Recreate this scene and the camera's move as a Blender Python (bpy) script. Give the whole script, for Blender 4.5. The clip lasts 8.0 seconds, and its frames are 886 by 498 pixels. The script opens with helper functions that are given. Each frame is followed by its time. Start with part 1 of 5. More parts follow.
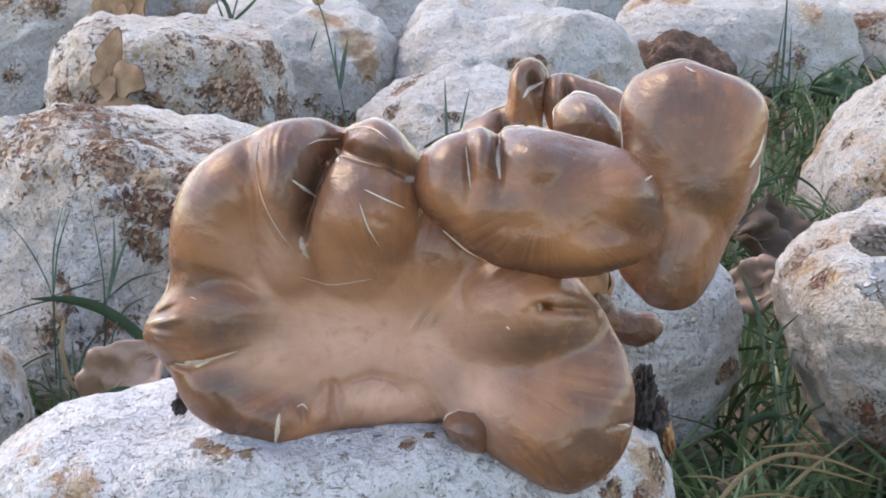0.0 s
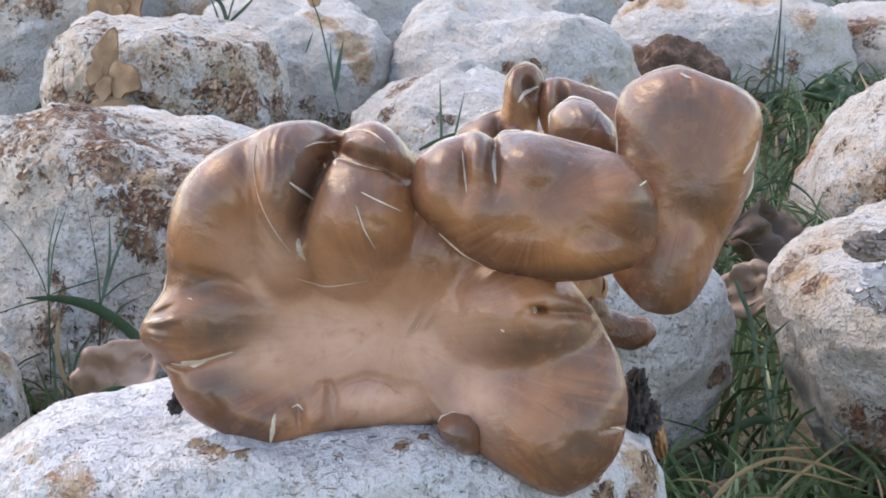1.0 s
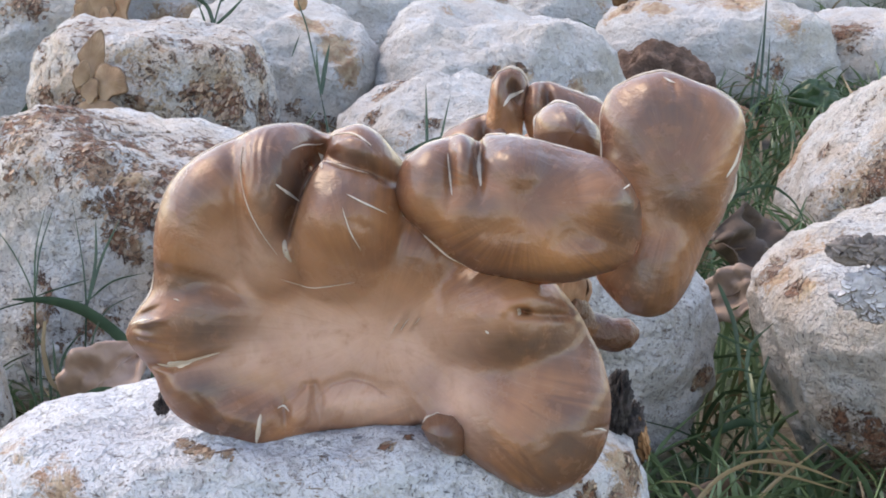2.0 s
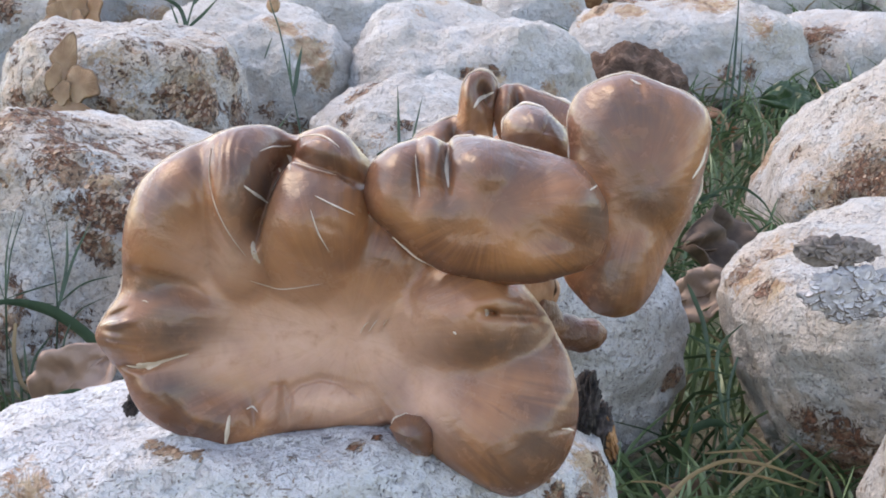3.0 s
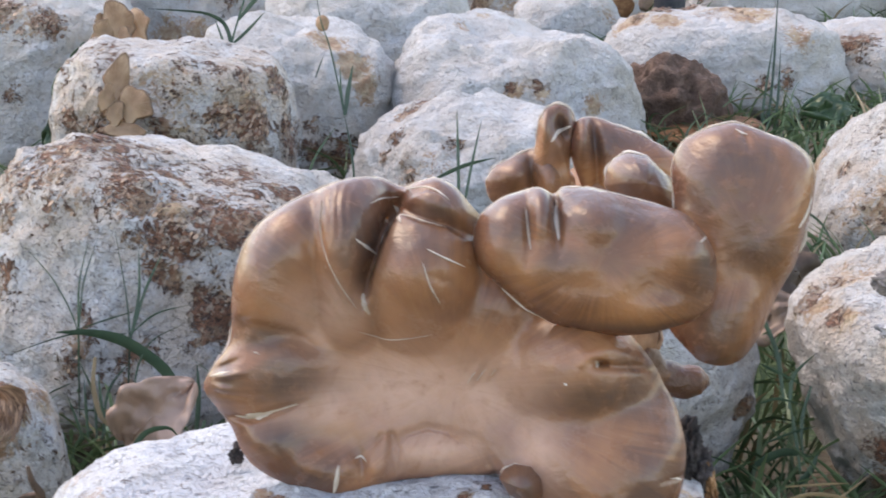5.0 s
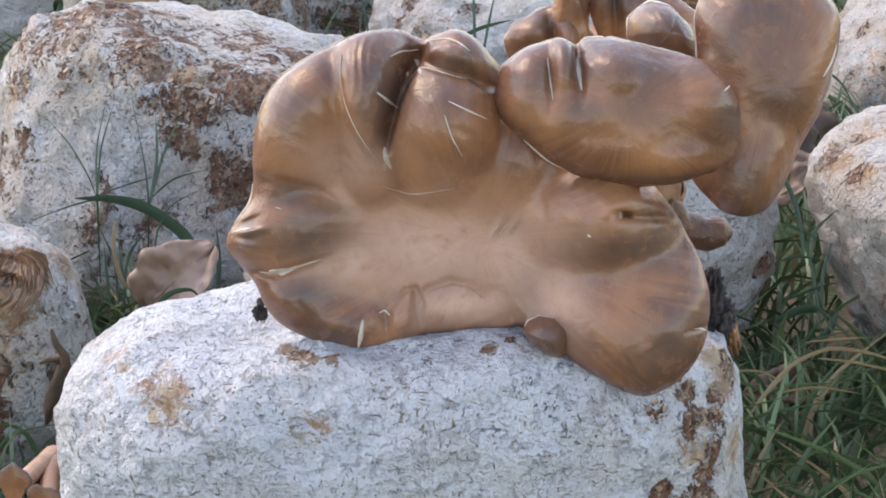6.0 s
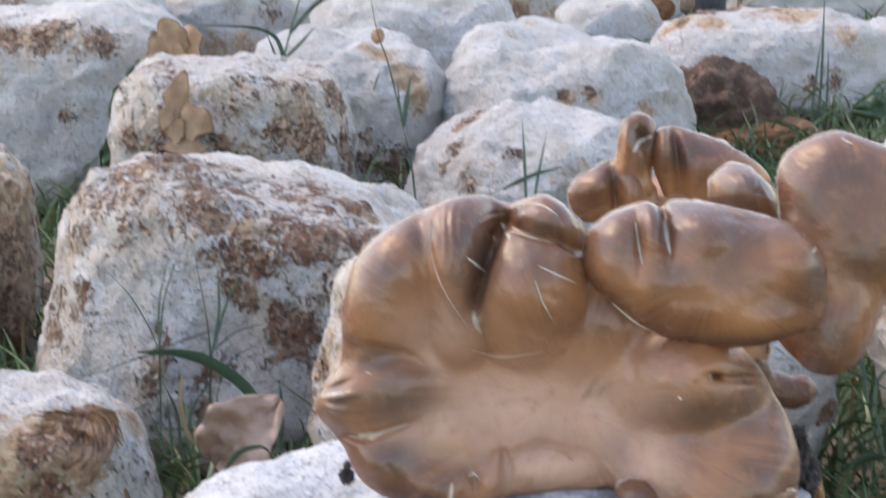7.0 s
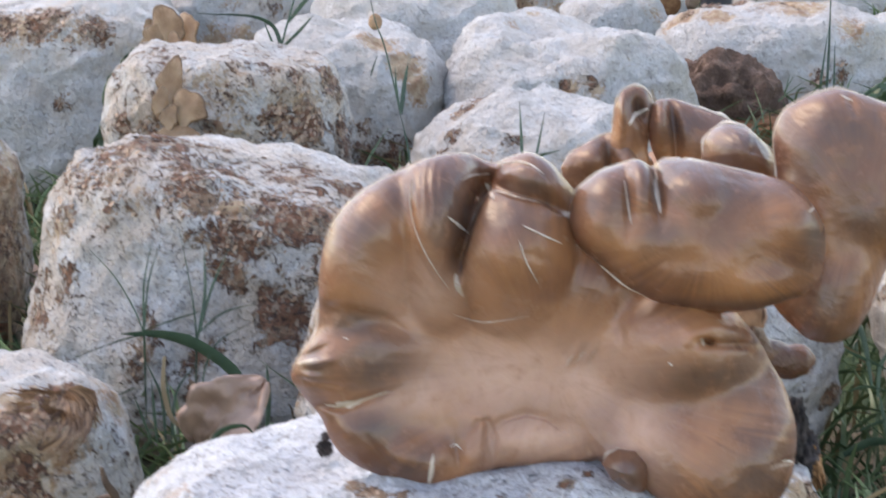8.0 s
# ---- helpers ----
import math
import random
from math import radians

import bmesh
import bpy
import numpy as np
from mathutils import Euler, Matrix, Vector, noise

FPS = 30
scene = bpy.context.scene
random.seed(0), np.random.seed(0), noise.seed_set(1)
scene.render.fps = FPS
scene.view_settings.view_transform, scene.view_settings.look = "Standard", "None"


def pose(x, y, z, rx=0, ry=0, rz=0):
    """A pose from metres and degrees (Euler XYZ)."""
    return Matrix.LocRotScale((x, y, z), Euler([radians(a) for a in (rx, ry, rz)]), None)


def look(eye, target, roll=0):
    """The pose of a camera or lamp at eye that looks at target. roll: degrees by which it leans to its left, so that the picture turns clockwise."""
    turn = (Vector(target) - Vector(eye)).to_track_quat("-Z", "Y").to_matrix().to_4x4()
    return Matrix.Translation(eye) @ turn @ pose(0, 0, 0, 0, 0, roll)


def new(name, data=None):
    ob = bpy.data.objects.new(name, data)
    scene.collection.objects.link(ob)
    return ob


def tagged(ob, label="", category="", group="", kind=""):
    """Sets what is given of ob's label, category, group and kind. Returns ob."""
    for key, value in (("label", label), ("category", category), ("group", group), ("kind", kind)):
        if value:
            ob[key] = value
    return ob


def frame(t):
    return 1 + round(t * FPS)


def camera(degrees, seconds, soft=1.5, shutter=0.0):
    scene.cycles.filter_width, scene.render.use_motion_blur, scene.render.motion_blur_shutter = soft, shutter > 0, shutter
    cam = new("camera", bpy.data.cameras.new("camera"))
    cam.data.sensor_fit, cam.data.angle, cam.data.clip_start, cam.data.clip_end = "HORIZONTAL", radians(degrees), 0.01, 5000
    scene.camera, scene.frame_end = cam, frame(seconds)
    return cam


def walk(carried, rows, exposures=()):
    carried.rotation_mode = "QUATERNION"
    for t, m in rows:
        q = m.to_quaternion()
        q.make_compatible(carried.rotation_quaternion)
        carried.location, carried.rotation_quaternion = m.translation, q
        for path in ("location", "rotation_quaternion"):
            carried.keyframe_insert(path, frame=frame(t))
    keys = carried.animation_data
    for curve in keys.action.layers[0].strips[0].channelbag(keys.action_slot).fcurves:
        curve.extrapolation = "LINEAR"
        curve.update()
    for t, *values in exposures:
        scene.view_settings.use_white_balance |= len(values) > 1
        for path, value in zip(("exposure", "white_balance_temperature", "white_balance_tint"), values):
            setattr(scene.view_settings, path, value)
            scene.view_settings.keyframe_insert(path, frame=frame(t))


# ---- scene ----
# ---- camera and its way ----
cam = camera(28.0, 8.0, soft=1.8, shutter=0.4)
PATH = [
    (0.0, 0.0, 0.0, 0.3, 75.014, 0.0, 0.005),
    (0.5, 0.00132, -0.0008, 0.29917, 74.987, -0.275, -0.182),
    (1.0, -0.0009, -0.00326, 0.30111, 75.08, -0.502, -0.121),
    (1.5, -0.00137, -0.00518, 0.30138, 75.152, -0.665, -0.246),
    (3.0, 0.00126, -0.00895, 0.30182, 75.296, -0.905, -1.299),
    (3.5, 0.00198, -0.00913, 0.30019, 75.201, -1.004, -1.52),
    (4.0, 0.00264, -0.00919, 0.30048, 75.143, -1.083, -1.796),
    (4.2, 0.00164, -0.0104, 0.30261, 75.211, -1.068, -1.84),
    (5.3, -0.03182, -0.00647, 0.31884, 74.999, -0.386, -0.732),
    (5.5, -0.0323, -0.0065, 0.31465, 72.612, -0.235, -0.65),
    (5.7, -0.02826, -0.00634, 0.31043, 71.182, -0.076, -0.534),
    (6.0, -0.02773, -0.00682, 0.31061, 71.097, 0.157, -0.813),
    (6.1, -0.0278, -0.0072, 0.3107, 71.285, 0.254, -0.80),
    (6.5, -0.03125, -0.00863, 0.31173, 72.382, 0.556, -0.838),
    (6.7, -0.03729, -0.00695, 0.31372, 73.51, 0.64, -0.832),
    (7.0, -0.04737, -0.00712, 0.32056, 75.279, 0.89, -0.499),
    (7.2, -0.05464, -0.00427, 0.32189, 76.212, 1.02, -0.2),
    (7.5, -0.05803, 0.00011, 0.32027, 76.207, 1.199, -0.143),
    (8.0, -0.04012, 0.00938, 0.30303, 75.564, 0.857, -0.184),
]
walk(cam, [(t, pose(x, y, z, rx, ry, rz)) for t, x, y, z, rx, ry, rz in PATH], [(0.0, 2.08, 8400, 17), (8.0, 2.08, 8400, 17)])

# ---- world, sun, exposure ----
SUN_UP, SUN_TURN = 50.0, -58.0          # degrees over the horizon; from +y towards +x
world = bpy.data.worlds.new("open_sky")
scene.world = world
world.use_nodes = True
wn = world.node_tree
sky = wn.nodes.new("ShaderNodeTexSky")
sky.sky_type, sky.sun_disc = "NISHITA", False
sky.sun_elevation, sky.sun_rotation = radians(SUN_UP), radians(SUN_TURN)
sky.air_density, sky.dust_density = 1.0, 0.7
wn.links.new(sky.outputs["Color"], wn.nodes["Background"].inputs["Color"])
wn.nodes["Background"].inputs["Strength"].default_value = 0.15
sun = new("sun", bpy.data.lights.new("sun", "SUN"))
sun.data.energy, sun.data.angle, sun.data.color = 0.32, radians(25.0), (1.0, 0.90, 0.76)
sun_way = Vector((math.sin(radians(SUN_TURN)) * math.cos(radians(SUN_UP)), math.cos(radians(SUN_TURN)) * math.cos(radians(SUN_UP)), math.sin(radians(SUN_UP))))
sun.matrix_world = look(sun_way * 10, (0, 0, 0))


# ---- materials ----
class Nodes:
    """A small helper to write node trees in a few lines."""

    def __init__(self, name, rough=0.7):
        self.mat = bpy.data.materials.new(name)
        self.mat.use_nodes = True
        self.tree = self.mat.node_tree
        self.out = self.tree.nodes["Principled BSDF"]
        self.out.inputs["Roughness"].default_value = rough

    def add(self, kind):
        return self.tree.nodes.new(kind)

    def put(self, socket, value):
        if isinstance(value, bpy.types.NodeSocket):
            self.tree.links.new(value, socket)
        elif isinstance(value, tuple) and len(value) == 3 and socket.type == "RGBA":
            socket.default_value = (*value, 1)
        else:
            socket.default_value = value

    def coords(self, stretch=(1, 1, 1), kind="Object"):
        m = self.add("ShaderNodeMapping")
        self.put(m.inputs["Vector"], self.add("ShaderNodeTexCoord").outputs[kind])
        m.inputs["Scale"].default_value = stretch
        return m.outputs["Vector"]

    def noise(self, scale, detail=4, rough=0.55, warp=0.0, at=None):
        n = self.add("ShaderNodeTexNoise")
        n.inputs["Scale"].default_value, n.inputs["Detail"].default_value = scale, detail
        n.inputs["Roughness"].default_value, n.inputs["Distortion"].default_value = rough, warp
        self.put(n.inputs["Vector"], at or self.coords())
        return n.outputs["Fac"]

    def step(self, value, low, high, to_low=0.0, to_high=1.0):
        n = self.add("ShaderNodeMapRange")
        n.interpolation_type = "SMOOTHSTEP"
        for key, v in (("Value", value), ("From Min", low), ("From Max", high), ("To Min", to_low), ("To Max", to_high)):
            self.put(n.inputs[key], v)
        return n.outputs["Result"]

    def math(self, op, a, b=0.0):
        n = self.add("ShaderNodeMath")
        n.operation = op
        self.put(n.inputs[0], a), self.put(n.inputs[1], b)
        return n.outputs[0]

    def mix(self, fac, a, b):
        n = self.add("ShaderNodeMix")
        n.data_type = "RGBA"
        self.put(n.inputs[0], fac), self.put(n.inputs[6], a), self.put(n.inputs[7], b)
        return n.outputs[2]

    def attr(self, name):
        n = self.add("ShaderNodeAttribute")
        n.attribute_name = name
        return n.outputs["Fac"]

    def bump(self, height, strength=0.4, distance=0.002, after=None):
        n = self.add("ShaderNodeBump")
        n.inputs["Strength"].default_value, n.inputs["Distance"].default_value = strength, distance
        self.put(n.inputs["Height"], height)
        if after is not None:
            self.put(n.inputs["Normal"], after)
        self.put(self.out.inputs["Normal"], n.outputs["Normal"])
        return n.outputs["Normal"]

    def colour(self, value):
        self.put(self.out.inputs["Base Color"], value)


def block_material():
    """White mycelium skin with bits of straw, ochre stains, and brown bark-like crust where the mesh says so."""
    n = Nodes("mycelium", 0.62)
    lump, fine, pits = n.noise(35, 5, 0.6), n.noise(300, 5, 0.65), n.noise(620, 3, 0.6, 0.6)
    clean = n.mix(n.attr("white"), (0.57, 0.56, 0.54), (0.62, 0.64, 0.68))
    dull = n.mix(n.attr("white"), (0.47, 0.445, 0.415), (0.54, 0.55, 0.585))
    base = n.mix(n.step(lump, 0.35, 0.7), clean, dull)
    base = n.mix(n.step(n.noise(16, 4, 0.55), 0.52, 0.75, 0, 0.40), base, (0.50, 0.42, 0.31))
    # pits and hollows are coloured darker: the shade of small relief, painted in
    base = n.mix(n.step(pits, 0.52, 0.68, 0, 0.6), base, n.mix(n.attr("white"), (0.36, 0.335, 0.315), (0.365, 0.37, 0.395)))
    hollows = n.noise(250, 4, 0.6, 0.9)
    base = n.mix(n.step(hollows, 0.56, 0.63, 0, 0.55), base, n.mix(n.attr("white"), (0.36, 0.32, 0.285), (0.39, 0.385, 0.405)))
    base = n.mix(n.math("MULTIPLY", n.attr("warm"), n.step(n.noise(48, 5, 0.65), 0.38, 0.6, 0, 0.85)), base, (0.53, 0.41, 0.31))
    # short dark strokes of sawdust and straw that show through the skin
    upright = n.noise(640, 2, 0.45, 1.1, n.coords((1, 1, 0.42)))
    lying = n.noise(600, 2, 0.45, 1.1, n.coords((0.42, 0.7, 1)))
    bits = n.step(n.math("MAXIMUM", upright, lying), 0.655, 0.70)
    where = n.step(n.math("ADD", n.noise(55, 4, 0.6), n.math("MULTIPLY", n.attr("bits"), 0.5)), 0.52, 0.78)
    base = n.mix(n.math("MULTIPLY", bits, where), base, n.mix(n.step(n.noise(30), 0.4, 0.6), (0.16, 0.155, 0.175), (0.27, 0.215, 0.185)))
    base = n.mix(n.math("MULTIPLY", n.step(n.noise(800, 2, 0.5, 0.8), 0.60, 0.68, 0, 0.7), where), base, (0.24, 0.215, 0.205))
    # ochre stain
    ochre = n.math("ADD", n.attr("ochre"), n.math("MULTIPLY", n.math("SUBTRACT", n.noise(120, 7, 0.78, 1.4), 0.5), 3.4))
    base = n.mix(n.step(ochre, 0.45, 1.0, 0, 0.85), base, n.mix(n.step(n.noise(110, 5, 0.65), 0.38, 0.62), (0.48, 0.34, 0.20), (0.33, 0.155, 0.06)))
    # brown crust: ragged, dark-edged crumbs with paler ones among them
    bark, grain = n.noise(170, 6, 0.7, 0.8), n.noise(360, 5, 0.65, 1.0)
    crust = n.math("ADD", n.attr("crust"), n.math("MULTIPLY", n.step(n.attr("crust"), 0.0, 0.42, 0.30, 1.0), n.math("ADD", n.math("MULTIPLY", n.math("SUBTRACT", n.noise(150, 8, 0.80, 0.9), 0.5), 3.8), n.math("MULTIPLY", n.math("SUBTRACT", n.noise(36, 3, 0.5, 1.2), 0.5), 1.6))))
    crusted = n.step(crust, 0.44, 0.50)
    brown = n.mix(n.step(crust, 0.50, 0.80), (0.080, 0.033, 0.021), (0.29, 0.130, 0.074))
    brown = n.mix(n.step(n.noise(60, 4, 0.6), 0.50, 0.62, 0, 0.8), brown, (0.42, 0.27, 0.175))
    brown = n.mix(n.step(n.noise(260, 4, 0.6, 0.6), 0.54, 0.59, 0, 0.8), brown, (0.50, 0.38, 0.28))
    brown = n.mix(n.step(grain, 0.55, 0.60, 0, 0.85), brown, (0.055, 0.028, 0.02))
    n.colour(n.mix(crusted, base, brown))
    first = n.bump(n.math("ADD", n.math("MULTIPLY", lump, 0.7), n.math("SUBTRACT", n.math("MULTIPLY", fine, 0.85), n.math("ADD", n.math("MULTIPLY", pits, 0.25), n.step(hollows, 0.54, 0.66, 0, 0.22)))), 1.0, 0.005)
    rough = n.math("MULTIPLY", n.math("SUBTRACT", bark, n.math("MULTIPLY", n.step(grain, 0.50, 0.60), 0.5)), crusted)
    n.bump(n.math("SUBTRACT", n.math("ADD", rough, n.math("MULTIPLY", crusted, 0.35)), n.math("MULTIPLY", bits, 0.25)), 1.0, 0.0026, first)
    n.put(n.out.inputs["Roughness"], n.step(n.noise(90), 0.3, 0.7, 0.45, 0.78))
    return n.mat


def cap_material(name, dark, mid, pale, wet=0.65):
    """Moist brown cap skin: darker towards the rim, paler in the hollow, with faint radial fibres."""
    n = Nodes(name, 0.25)
    cloud, blotch = n.noise(38, 3, 0.5, 0.4), n.noise(130, 5, 0.6, 0.3)
    mark = n.add("ShaderNodeCombineXYZ")
    for key in ("x", "y", "r"):
        v = n.math("MULTIPLY", n.attr("ray_" + key), 0.9 if key == "r" else 10.0)
        n.put(mark.inputs["Z" if key == "r" else key.upper()], v)
    rays = n.noise(1.6, 5, 0.62, 0.25, mark.outputs[0])
    base = n.mix(n.step(n.math("ADD", cloud, n.math("MULTIPLY", n.math("SUBTRACT", rays, 0.5), n.step(n.attr("ray_r"), 0.2, 0.8, 0.1, 0.45))), 0.3, 0.68), dark, mid)
    base = n.mix(n.step(n.attr("streak"), 0.45, 1.1, 0, 0.7), base, dark)
    base = n.mix(n.math("MULTIPLY", n.attr("hollow"), n.step(blotch, 0.2, 0.65, 0.7, 1.0)), base, pale)
    # mauve-brown patches: sky sheen and fold shade put into the skin colour
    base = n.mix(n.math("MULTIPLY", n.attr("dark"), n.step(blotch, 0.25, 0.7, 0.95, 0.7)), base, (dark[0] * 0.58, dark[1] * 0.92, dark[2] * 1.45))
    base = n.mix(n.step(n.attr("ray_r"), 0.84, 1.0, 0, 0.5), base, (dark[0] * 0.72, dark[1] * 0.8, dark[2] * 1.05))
    base = n.mix(n.step(blotch, 0.50, 0.72, 0, 0.45), base, n.mix(0.5, dark, mid))
    brush = n.noise(2.6, 6, 0.7, 0.3, mark.outputs[0])
    base = n.mix(n.step(brush, 0.50, 0.75, 0, 0.26), base, n.mix(0.35, dark, mid))
    base = n.mix(n.step(brush, 0.28, 0.48, 0.12, 0), base, pale)
    n.colour(base)
    n.put(n.out.inputs["Roughness"], n.step(blotch, 0.3, 0.7, 0.45, 0.60))
    n.out.inputs["Coat Weight"].default_value, n.out.inputs["Coat IOR"].default_value = 0.5, 1.5
    n.put(n.out.inputs["Coat Weight"], n.step(n.attr("hollow"), 0.1, 0.9, wet, 0.10))
    n.put(n.out.inputs["Coat Roughness"], n.step(blotch, 0.3, 0.7, 0.17, 0.30))
    n.out.inputs["Specular IOR Level"].default_value = 0.2
    n.out.inputs["Subsurface Scale"].default_value = 0.5
    n.out.inputs["Subsurface Weight"].default_value = 0.12
    n.out.inputs["Subsurface Radius"].default_value = (0.006, 0.0025, 0.001)
    first = n.bump(n.math("ADD", cloud, n.math("MULTIPLY", rays, n.step(n.attr("ray_r"), 0.3, 0.8, 0.0, 0.05))), 0.16, 0.006)
    first = n.bump(n.noise(95, 4, 0.6, 0.5), 0.45, 0.0016, first)
    first = n.bump(n.noise(230, 4, 0.65, 0.9), 0.22, 0.0009, first)
    last = n.bump(n.noise(600, 3, 0.6), 0.05, 0.0006, first)
    n.put(n.out.inputs["Coat Normal"], last)
    return n.mat


def plain_material(name, a, b, scale=60, rough=0.7, bump=0.3, distance=0.001, stretch=(1, 1, 1), spec=0.5):
    n = Nodes(name, rough)
    at = n.coords(stretch)
    v = n.noise(scale, 5, 0.6, 0.3, at)
    info = n.add("ShaderNodeObjectInfo").outputs["Random"]
    n.colour(n.mix(n.step(n.math("ADD", v, n.math("MULTIPLY", n.math("SUBTRACT", info, 0.5), 0.3)), 0.3, 0.7), a, b))
    n.out.inputs["Specular IOR Level"].default_value = spec
    n.bump(n.noise(scale * 4, 4, 0.6, 0.0, at), bump, distance)
    return n.mat


def blade_material(name, a, b):
    n = Nodes(name, 0.45)
    isle = n.add("ShaderNodeNewGeometry").outputs["Random Per Island"]
    n.colour(n.mix(isle, a, b))
    return n.mat


MYCELIUM = block_material()
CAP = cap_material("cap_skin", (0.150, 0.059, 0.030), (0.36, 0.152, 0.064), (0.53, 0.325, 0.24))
CAP_RIM = plain_material("cap_margin", (0.44, 0.34, 0.26), (0.70, 0.60, 0.51), 200, 0.5, 0.2)
FLESH = plain_material("torn_flesh", (0.48, 0.39, 0.31), (0.62, 0.54, 0.46), 300, 0.6, 0.2)
STEM = plain_material("stem", (0.26, 0.125, 0.066), (0.48, 0.29, 0.19), 90, 0.5, 0.4)
STUB = plain_material("stub_skin", (0.085, 0.036, 0.020), (0.30, 0.135, 0.068), 110, 0.35, 0.6, 0.002)
SMALL_CAP = cap_material("tan_cap", (0.19, 0.105, 0.055), (0.40, 0.265, 0.165), (0.46, 0.33, 0.23), 0.12)
def turf_material():
    n = Nodes("soil_and_turf", 0.95)
    soil = n.mix(n.step(n.noise(40, 5, 0.6), 0.3, 0.7), (0.075, 0.058, 0.040), (0.17, 0.135, 0.095))
    turf = n.mix(n.step(n.noise(120, 5, 0.65), 0.35, 0.65), (0.030, 0.060, 0.024), (0.085, 0.125, 0.050))
    n.colour(n.mix(n.step(n.noise(6, 6, 0.7), 0.40, 0.58), soil, turf))
    n.bump(n.noise(160, 4, 0.6), 0.9, 0.006)
    return n.mat


SOIL = turf_material()
LUMP = plain_material("spent_substrate", (0.085, 0.048, 0.033), (0.24, 0.150, 0.108), 90, 0.9, 0.9, 0.004)
CHAR = plain_material("black_crust", (0.016, 0.012, 0.013), (0.085, 0.066, 0.068), 200, 0.6, 0.9, 0.002)
GRASS = blade_material("grass_blades", (0.034, 0.070, 0.030), (0.140, 0.205, 0.095))
STRAW = blade_material("dry_blades", (0.18, 0.12, 0.065), (0.36, 0.27, 0.16))
GREEN = plain_material("green_leaf", (0.018, 0.045, 0.018), (0.036, 0.075, 0.028), 50, 0.45, 0.2)
GRASS_NEAR = plain_material("grass_plant_blades", (0.024, 0.052, 0.032), (0.044, 0.086, 0.048), 80, 0.5, 0.1)
RUSTY = plain_material("rusty_crust", (0.16, 0.065, 0.025), (0.36, 0.19, 0.09), 120, 0.8, 0.6)
DARK_RIM = plain_material("dark_margin", (0.12, 0.066, 0.034), (0.21, 0.125, 0.064), 100, 0.6, 0.2)
DARK_FUNGUS = plain_material("dark_fungus", (0.085, 0.07, 0.062), (0.26, 0.22, 0.20), 200, 0.75, 0.5)
FLAKE = blade_material("crust_flakes", (0.085, 0.040, 0.024), (0.42, 0.28, 0.19))
FIBRE = blade_material("fibres", (0.085, 0.036, 0.018), (0.36, 0.21, 0.12))
DARK_LEAF = plain_material("dark_dead_leaf", (0.06, 0.035, 0.022), (0.15, 0.09, 0.055), 60, 0.7, 0.3)
PALE_LEAF = plain_material("pale_dead_leaf", (0.26, 0.155, 0.11), (0.40, 0.265, 0.20), 30, 0.5, 0.3)
GAP_SHADE = plain_material("dark_gap_shade", (0.02, 0.022, 0.028), (0.05, 0.052, 0.06), 60, 0.7, 0.6)
DEAD = plain_material("dead_leaf", (0.13, 0.08, 0.055), (0.24, 0.16, 0.115), 45, 0.6, 0.3)
GREY_FUNGUS = plain_material("grey_fungus", (0.30, 0.29, 0.30), (0.58, 0.565, 0.57), 160, 0.7, 0.5)


# ---- building helpers ----
def mesh_of(name, verts, faces, smooth=True):
    me = bpy.data.meshes.new(name)
    me.from_pydata([tuple(v) for v in verts], [], faces)
    if smooth:
        me.polygons.foreach_set("use_smooth", [True] * len(me.polygons))
    me.update()
    return me


def attribute(me, name, values):
    me.attributes.new(name, "FLOAT", "POINT").data.foreach_set("value", np.asarray(values, dtype=np.float32))


def part(name, me, material, parent=None, label=""):
    ob = new(name, me)
    for m in material if isinstance(material, (list, tuple)) else (material,):
        me.materials.append(m)
    ob.parent = parent
    return tagged(ob, label)


def smoothstep(a, b, x):
    t = np.clip((x - a) / (b - a), 0, 1)
    return t * t * (3 - 2 * t)


def grid_faces(rows, cols, wrap=True, first=0):
    n = cols if wrap else cols - 1
    return [(first + r * cols + c, first + r * cols + (c + 1) % cols, first + (r + 1) * cols + (c + 1) % cols, first + (r + 1) * cols + c)
            for r in range(rows - 1) for c in range(n)]


# ---- substrate blocks ----
FOOTPRINTS = []
BLOCKS = {}


